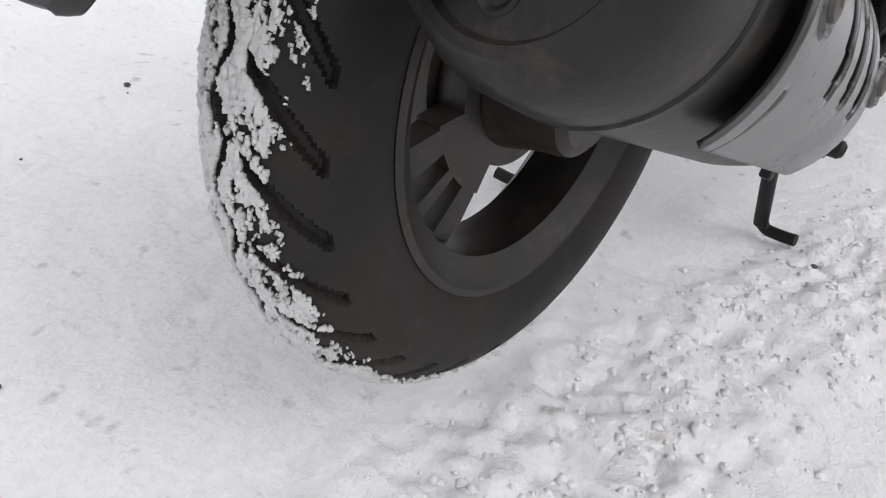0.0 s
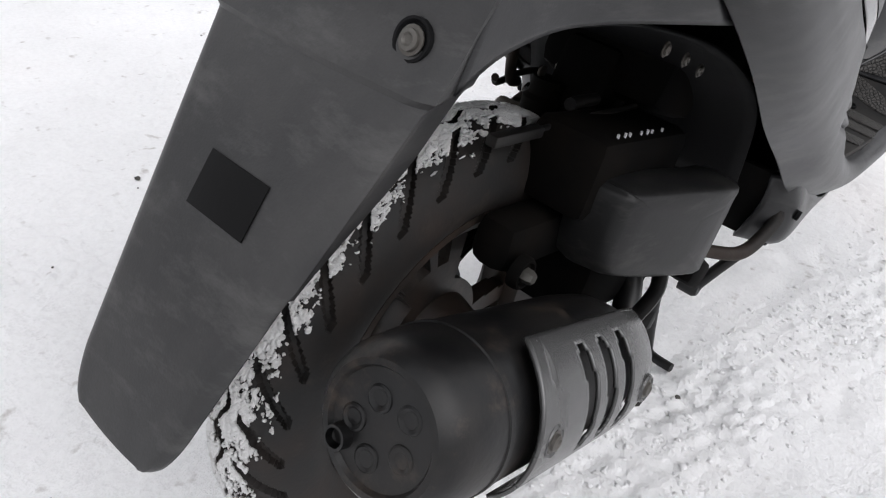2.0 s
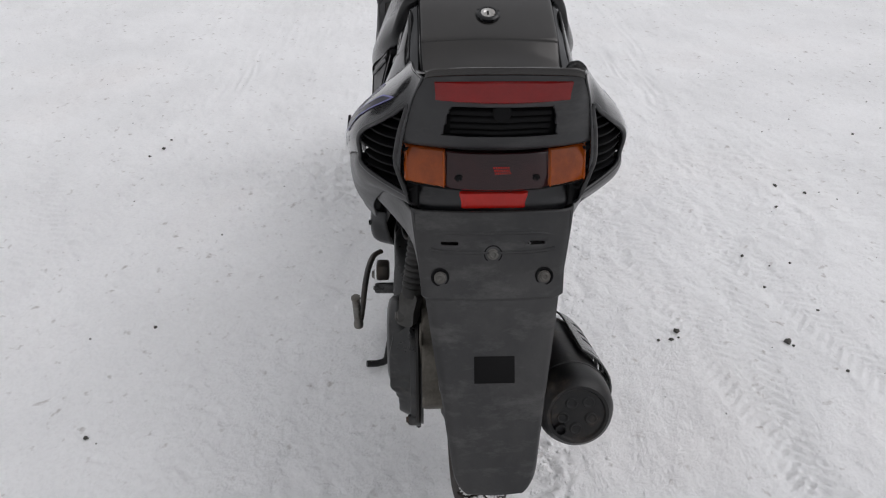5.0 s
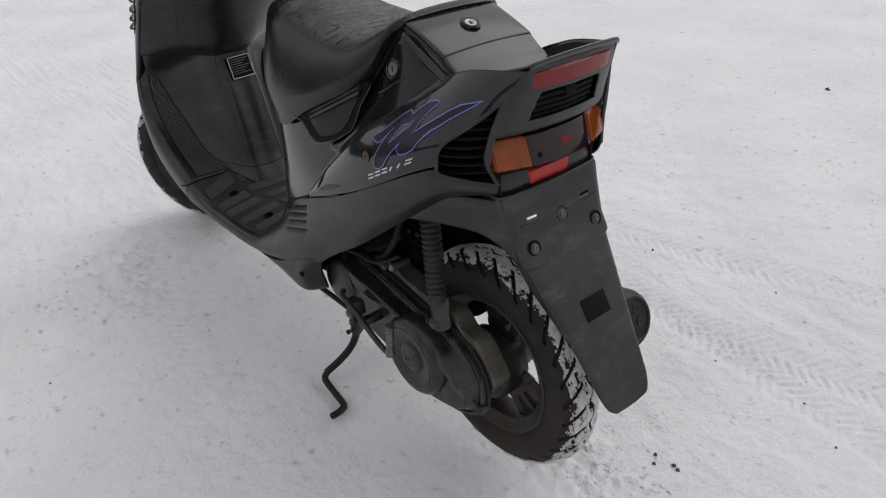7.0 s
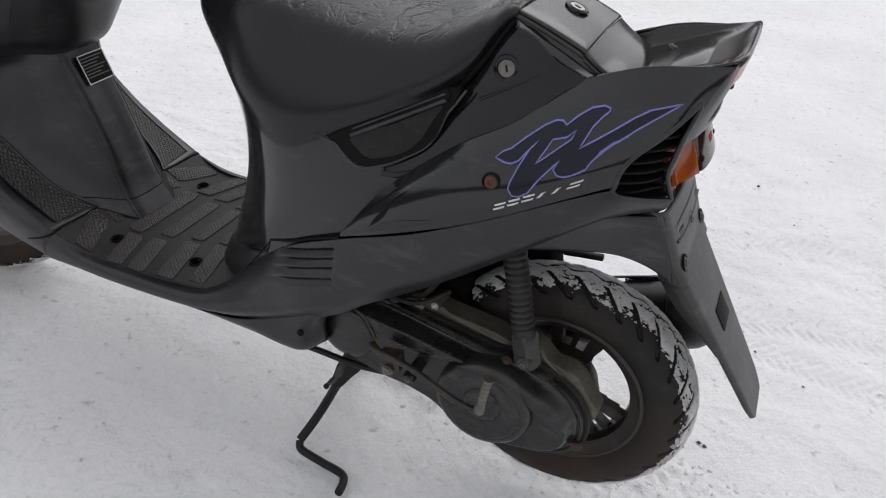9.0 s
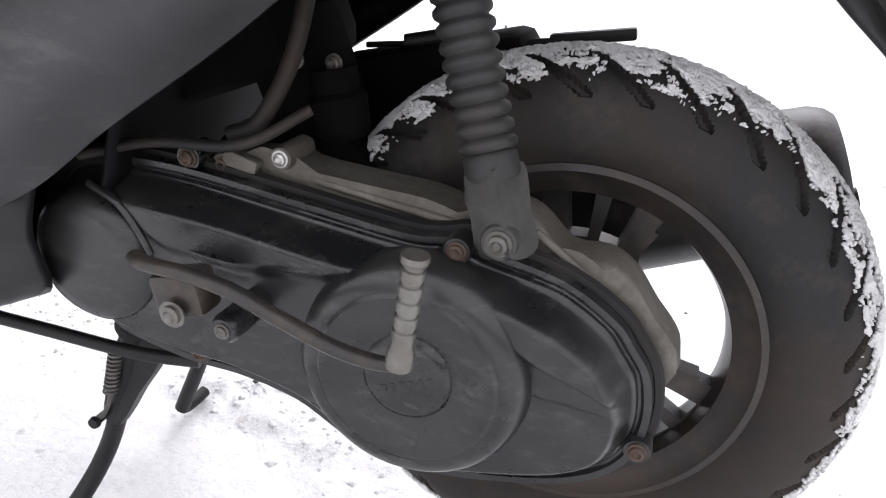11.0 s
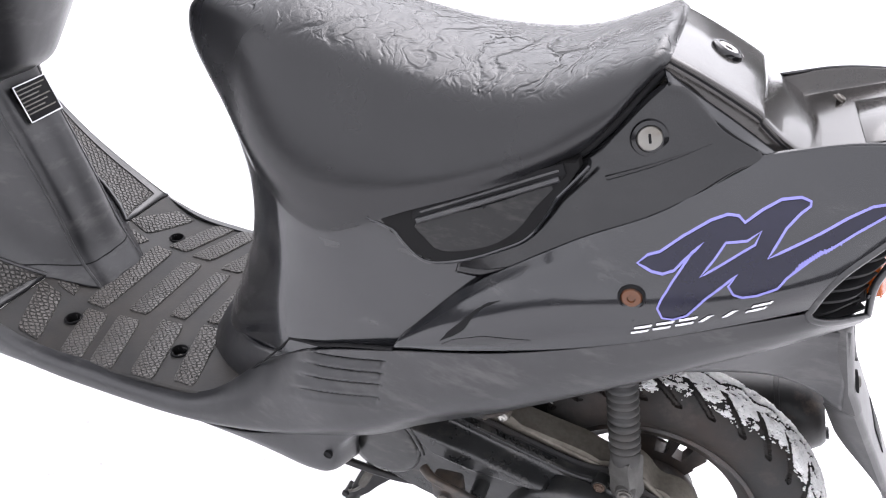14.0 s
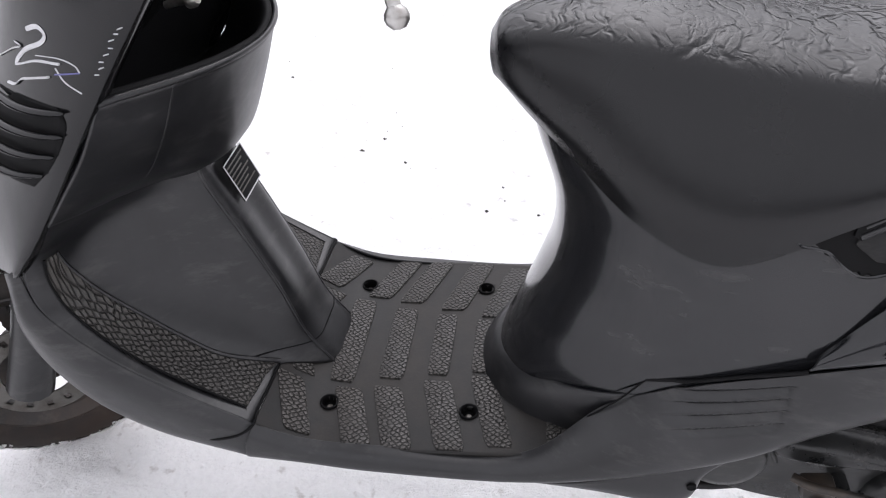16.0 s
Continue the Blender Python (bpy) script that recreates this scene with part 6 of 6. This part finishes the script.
def heat_shield():
    bm = bmesh.new()
    n, k = 72, 44
    right = (em.to_3x3().inverted() @ Vector((0, -1, 0.18))).normalized()
    a0 = math.atan2(right.y, right.x)
    g = []
    for i in range(n + 1):
        h = .075 + .205 * i / n
        r = .0635 - .006 * max(0.0, (i / n - .75) / .25) ** 2
        row = []
        for j in range(k + 1):
            a = a0 + radians(-62 + 118 * j / k)
            cut = .012 * (abs(j / k - .5) * 2) ** 2 if i < 7 else 0
            row.append(bm.verts.new(em @ Vector((r * math.cos(a), r * math.sin(a), h + cut))))
        g.append(row)
    for i in range(n):
        for j in range(k):
            u, v = (i + .5) / n, (j + .5) / k
            if .12 < v < .70 and any(abs(u - c - .05 * (v - .4)) < .042 - .02 * max(0.0, abs(v - .41) - .22) / .07 for c in (.36, .52, .68)):
                continue
            bm.faces.new([g[i][j], g[i + 1][j], g[i + 1][j + 1], g[i][j + 1]])
    bmesh.ops.delete(bm, geom=[v for v in bm.verts if not v.link_faces], context="VERTS")
    ob = part("heat_shield", bm, shield_paint, exhaust, "grey heat shield with three long slots")
    s = ob.modifiers.new("thickness", "SOLIDIFY")
    s.thickness, s.offset = .003, 0
    for u in (.10, .90):
        p = em @ Vector((.064 * math.cos(a0), .064 * math.sin(a0), .075 + .205 * u))
        d = (em.to_3x3() @ Vector((math.cos(a0), math.sin(a0), 0)))
        turned("screw_cup", [(0, -.001), (.008, -.001), (.0105, .0016), (.012, 0), (.012, -.003), (0, -.003)], aim(tuple(p), tuple(p + d)), shield_paint, exhaust, 20)
        bolt(exhaust, tuple(p), tuple(p + d), .006, .004, dull_steel, "shield_screw")


heat_shield()
bolt(exhaust, (.095, -.168, .255), (.095, -.4, .24), .006, .012, black_metal, "stud")
tube("header_pipe", [(.105, -.124, .268), (.150, -.120, .262), (.185, -.105, .285), (.215, -.075, .330), (.230, -.05, .360)], .0135, exhaust_black, exhaust, 12, 30)
tube("hanger", [(.130, -.135, .300), (.150, -.140, .330), (.160, -.130, .360)], .010, black_metal, exhaust, 8, 12, .5)
for p in ((-.170, -.150, .345), (-.176, -.138, .338), (-.160, -.162, .352)):
    turned("rust_spot", [(0, .001), (.004, .0008), (.006, -.001)], aim(p, (p[0] - .1, p[1] - .12, p[2] - .12)), rust, exhaust, 9)

# ---- engine block and air box on the right ----
block = new("engine_block")
block.parent = scooter
tagged(block, label="dark engine block with fan shroud and air box")
SHROUD = [(.060, .440), (.056, .388), (.078, .366), (.196, .331), (.212, .338), (.226, .408), (.218, .424), (.085, .448), (.068, .449)]


def fan_shroud():
    """A soft-edged moulded box whose outer face turns away towards the rear."""
    edge = np.array(ring_outline(SHROUD, 5))
    mid = edge.mean(0)
    bm = bmesh.new()
    rings = []
    for inset, depth in ((.05, -.046), (.0, -.034), (.0, -.026), (.035, -.009), (.08, -.003), (.15, -.0005), (.4, 0), (.7, 0)):
        ring = []
        for x, z in mid + (edge - mid) * (1 - inset):
            outer = -.108 - .048 * min(max((x - .03) / .16, 0), 1) ** .8
            ring.append(bm.verts.new((float(x), outer - depth, float(z))))
        rings.append(ring)
    for a, b in zip(rings, rings[1:]):
        for k in range(len(a)):
            bm.faces.new([a[k], a[(k + 1) % len(a)], b[(k + 1) % len(a)], b[k]])
    bm.faces.new(rings[-1])
    return part("fan_shroud", bm, shroud_plastic, block, "smooth dark grey fan shroud", 50)


fan_shroud()
box("shroud_foot", (.050, .030, .030), pose(.225, -.138, .318, 0, 35), cavity_black, block, .006)
box("air_box", (.170, .070, .070), pose(.135, -.062, .432, 0, 12), cavity_black, block, .012, "black air box with faded white marks")
for k in range(9):
    h = .012 if k % 4 != 3 else .001
    p = Vector((.085 + .0105 * k, -.0880, .468 - .0022 * k))
    tube("faded_mark", [tuple(p), tuple(p + Vector((.001 + .002 * (k % 2), 0, h)))], .0012, decal_white, block, 5, 3)
# plain blocks fill the cavity; their near-black colour stands for its shade
box("dark_bulkhead", (.20, .14, .16), pose(.315, 0, .500, 0, 20), cavity_black, block, .02)
turned("crankcase", [(0, .045), (.060, .045), (.075, .035), (.078, 0), (.078, -.06), (0, -.06)], pose(.215, -.02, .345) @ Matrix.Rotation(radians(90), 4, "X"), cavity_black, block, 40)
box("swing_bracket", (.16, .040, .045), pose(.07, -.055, .385, 0, 10), cavity_black, block, .014)
box("lower_crankcase", (.17, .09, .075), pose(.175, -.055, .305, 0, 14), cavity_black, block, .02)
turned("lock_ring", [(0, .006), (.009, .006), (.0105, .009), (.0125, .009), (.014, .006), (.014, 0), (0, 0)], pose(-.002, -.080, .388) @ Matrix.Rotation(radians(90), 4, "X"), cavity_black, block, 24)
turned("axle_nut", [(0, .009), (.0045, .009), (.006, .006), (.006, 0), (0, 0)], pose(-.002, -.087, .388) @ Matrix.Rotation(radians(90), 4, "X"), dull_steel, block, 6)
turned("brake_hub", [(0, .05), (.030, .05), (.036, .045), (.040, .02), (.045, 0), (0, 0)], pose(0, -.012, .270) @ Matrix.Rotation(radians(90), 4, "X"), wheel_paint, block, 36)
box("carburettor", (.060, .060, .075), pose(.215, .010, .455, 0, 20), cavity_black, block, .008)
turned("float_bowl", [(0, 0), (.014, 0), (.020, .006), (.021, .03), (.017, .034), (.017, .05), (0, .05)], pose(.172, .035, .408, 0, 10), cavity_black, block, 24)
for x in (.176, .205):
    bolt(block, (x, .042, .462), (x, .25, .462), .0048, .004, dull_steel, "carb_screw")
tube("fuel_hose", [(.225, .100, .420), (.205, .095, .43), (.185, .085, .47), (.175, .075, .52), (.170, .07, .56)], .006, rubber, block, 10, 30)
tube("vent_hose", [(.335, -.150, .420), (.360, -.163, .385), (.367, -.169, .345), (.350, -.167, .320), (.318, -.158, .305), (.28, -.13, .31)], .0075, rubber, block, 10, 30)
tube("pivot_arm", [(.322, -.158, .303), (.318, -.145, .275), (.312, -.131, .243)], .0065, black_metal, block, 10, 12)
turned("pivot_knuckle", [(0, .012), (.008, .012), (.0105, .008), (.0105, -.01), (0, -.01)], pose(.312, -.126, .245) @ Matrix.Rotation(radians(90), 4, "X"), black_metal, block, 20)
tube("brake_cable", [(.330, .120, .40), (.27, .118, .415), (.21, .112, .418), (.17, .09, .44)], .004, rubber, block, 8, 24)
tube("copper_wire", [(.280, -.135, .520), (.250, -.130, .510), (.225, -.120, .505)], .0022, ochre_wire, block, 6, 12)
for x, z in ((.10, .545), (.135, .530), (.205, .52), (.06, .56)):
    bolt(block, (x, -.112, z), (x, -.4, z), .004, .003, dull_steel, "clip")
tube("guard_wire", [(.19, -.05, .462), (.11, -.045, .470), (.06, -.043, .474), (.00, -.043, .482)], .0026, black_metal, scooter, 8, 30)
box("guard_end", (.062, .010, .009), pose(.012, -.045, .481, 0, 8), black_metal, scooter, .002)
tube("guard_wire", [(.15, -.03, .470), (.12, -.032, .476), (.10, -.034, .479)], .0055, black_metal, scooter, 8, 10)

# ---- centre stand ----
stand = new("centre_stand")
stand.parent = scooter
tagged(stand, label="black tubular centre stand with a bent foot lever")
tube("left_leg", [(.345, .080, .240), (.383, .073, .140), (.402, .080, .091), (.414, .106, .058), (.424, .140, .034)], .0085, black_metal, stand, 12, 24)
tube("foot_lever", [(.424, .140, .034), (.415, .150, .024), (.370, .156, .022), (.322, .162, .022), (.308, .178, .024), (.302, .203, .028)], .0075, black_metal, stand, 10, 40)
tube("right_leg", [(.345, -.075, .255), (.372, -.076, .180), (.405, -.077, .100), (.438, -.078, .030)], .0082, black_metal, stand, 12, 24)
tube("right_foot", [(.438, -.078, .032), (.440, -.086, .024), (.438, -.102, .024), (.436, -.120, .026)], .0070, black_metal, stand, 10, 20)
tube("cross_tube", [(.345, -.085, .250), (.345, .088, .242)], .012, black_metal, stand, 12, 6)
box("lug", (.020, .012, .030), pose(.388, -.078, .118, 0, 24), black_metal, stand, .003)
GUSSET = [(.318, .222), (.332, .242), (.360, .234), (.392, .150), (.388, .136), (.376, .134), (.350, .174)]
plate("leg_gusset", ring_outline(GUSSET, 2), .013, at_left(.068), black_metal, stand, .003, "rust-stained black gusset plate")
bm = bmesh.new()
add_tube(bm, [(.356 + .00028 * k + .0056 * math.cos(k * 1.3), .090 + .0056 * math.sin(k * 1.3), .224 - .00090 * k) for k in range(52)], .0012, 6, 220)
part("return_spring", bm, dull_steel, stand, "coiled return spring", 60)
tube("spring_hook", [(.370, .090, .179), (.376, .088, .164), (.388, .084, .146), (.398, .080, .136)], .0022, dull_steel, stand, 8, 14)
turned("hook_stud", [(0, .016), (.0050, .016), (.0058, .012), (.0040, .009), (.0040, -.008), (0, -.008)], pose(.399, .072, .135) @ ax, black_metal, stand, 14)
tube("frame_rail", [(.560, .140, .275), (.480, .122, .256), (.401, .109, .242), (.33, .098, .230), (.28, .085, .225)], .0056, black_metal, scooter, 10, 24)

# ---- front end ----
front_fork = new("front_fork")
front_fork.parent = scooter
front_fork.matrix_local = pose(1.350, 0, 0.232, 0, 0, 31)
tagged(front_fork, label="black front fork with brake disc")
for side in (1, -1):
    tube("fork_leg", [(.012, side * .066, -.012), (-.030, side * .068, .10), (-.085, side * .066, .26), (-.12, side * .05, .36)], lambda u: .034 - .010 * u, plastic, front_fork, 14, 24)
    turned("axle_cap", [(0, .012), (.012, .012), (.020, .004), (.022, -.01), (0, -.01)], pose(0, side * .075, 0) @ Matrix.Rotation(radians(-90 * side), 4, "X"), black_metal, front_fork, 24)
GUARD = [[(.215 * math.cos(a) * 1.12, w, .215 * math.sin(a) * 1.12 - d) for w, d in ((.056, .035), (.05, .006), (.02, -.003), (0, -.004))] for a in (radians(75), radians(100), radians(125), radians(150), radians(172))]
patch("front_mudguard", both_sides(GUARD), plastic_dark, front_fork, 30, 24, .003, 1, "black front mudguard")


def brake_disc():
    bm = bmesh.new()
    nt = 96
    rs = [.052, .066, .078, .088]
    y0, y1 = .046, .050
    vs = {(i, k, s): bm.verts.new((rs[k] * math.cos(2 * math.pi * i / nt), y1 if s else y0, rs[k] * math.sin(2 * math.pi * i / nt))) for i in range(nt) for k in range(4) for s in (0, 1)}
    for i in range(nt):
        j = (i + 1) % nt
        for k in range(3):
            if k == 1 and i % 6 < 2:
                continue
            for s in (0, 1):
                bm.faces.new([vs[i, k, s], vs[j, k, s], vs[j, k + 1, s], vs[i, k + 1, s]])
        for k in (0, 3):
            bm.faces.new([vs[i, k, 0], vs[j, k, 0], vs[j, k, 1], vs[i, k, 1]])
    return part("brake_disc", bm, dull_steel, front_fork, "drilled steel brake disc")


brake_disc()

# label on the tunnel: a white-framed plate with unreadable lines
o = Vector((.9430, -.010, .5965))
right, up = Vector((.04, -1, .02)).normalized(), Vector((.36, -.09, .92)).normalized()
up = (up - right * up.dot(right)).normalized()
lm = Matrix.Translation(o + Vector((-.0080, 0, 0))) @ Matrix((right, up, right.cross(up))).transposed().to_4x4()
tag = box("warning_label", (.060, .051, .0012), lm, plastic_dark, scooter, .0004, "black label with a white frame and fine lines")
for sx, sy, x, y in ((.058, .0016, 0, .0252), (.058, .0016, 0, -.0252), (.0016, .052, .0282, 0), (.0016, .052, -.0282, 0)):
    box("label_frame", (sx, sy, .0006), lm @ pose(x, y, .0009), decal_white, tag, .0001)
for k in range(7):
    box("text_line", (.050 - .008 * (k % 3), .0018, .0005), lm @ pose(-.002 - .004 * (k % 3), .019 - .0056 * k, .0009), dull_steel, tag, .0001)

# brake lever with a ball end, reaching back from the turned handlebar
lever = new("handlebar")
lever.parent = scooter
tagged(lever, label="handlebar end with a bright brake lever")
turned("lever_ball", [(0, -.0095), (.005, -.0085), (.009, -.004), (.0098, 0), (.009, .004), (.005, .0085), (0, .0095)], aim((.681, .190, .873), (.70, .17, .93)), steel, lever, 24, label="polished round lever tip")
tube("brake_lever", [(.683, .188, .880), (.694, .178, .905), (.725, .150, .945), (.790, .095, .990)], .0055, steel, lever, 10, 24)
tube("bar", [(.86, 0, 1.03), (.80, .09, 1.025), (.70, .20, 1.02)], .012, black_metal, lever, 12, 20)
tube("steering_stem", [(.86, 0, 1.03), (.95, 0, .98), (1.02, 0, .93)], .022, black_metal, lever, 12, 10)
turned("pocket_hook", [(0, .012), (.006, .011), (.009, .006), (.009, 0), (.004, -.004), (.004, -.030), (0, -.030)], aim((.93, .03, .822), (.80, .05, .86)), steel, scooter, 18, label="bright round pocket hook")
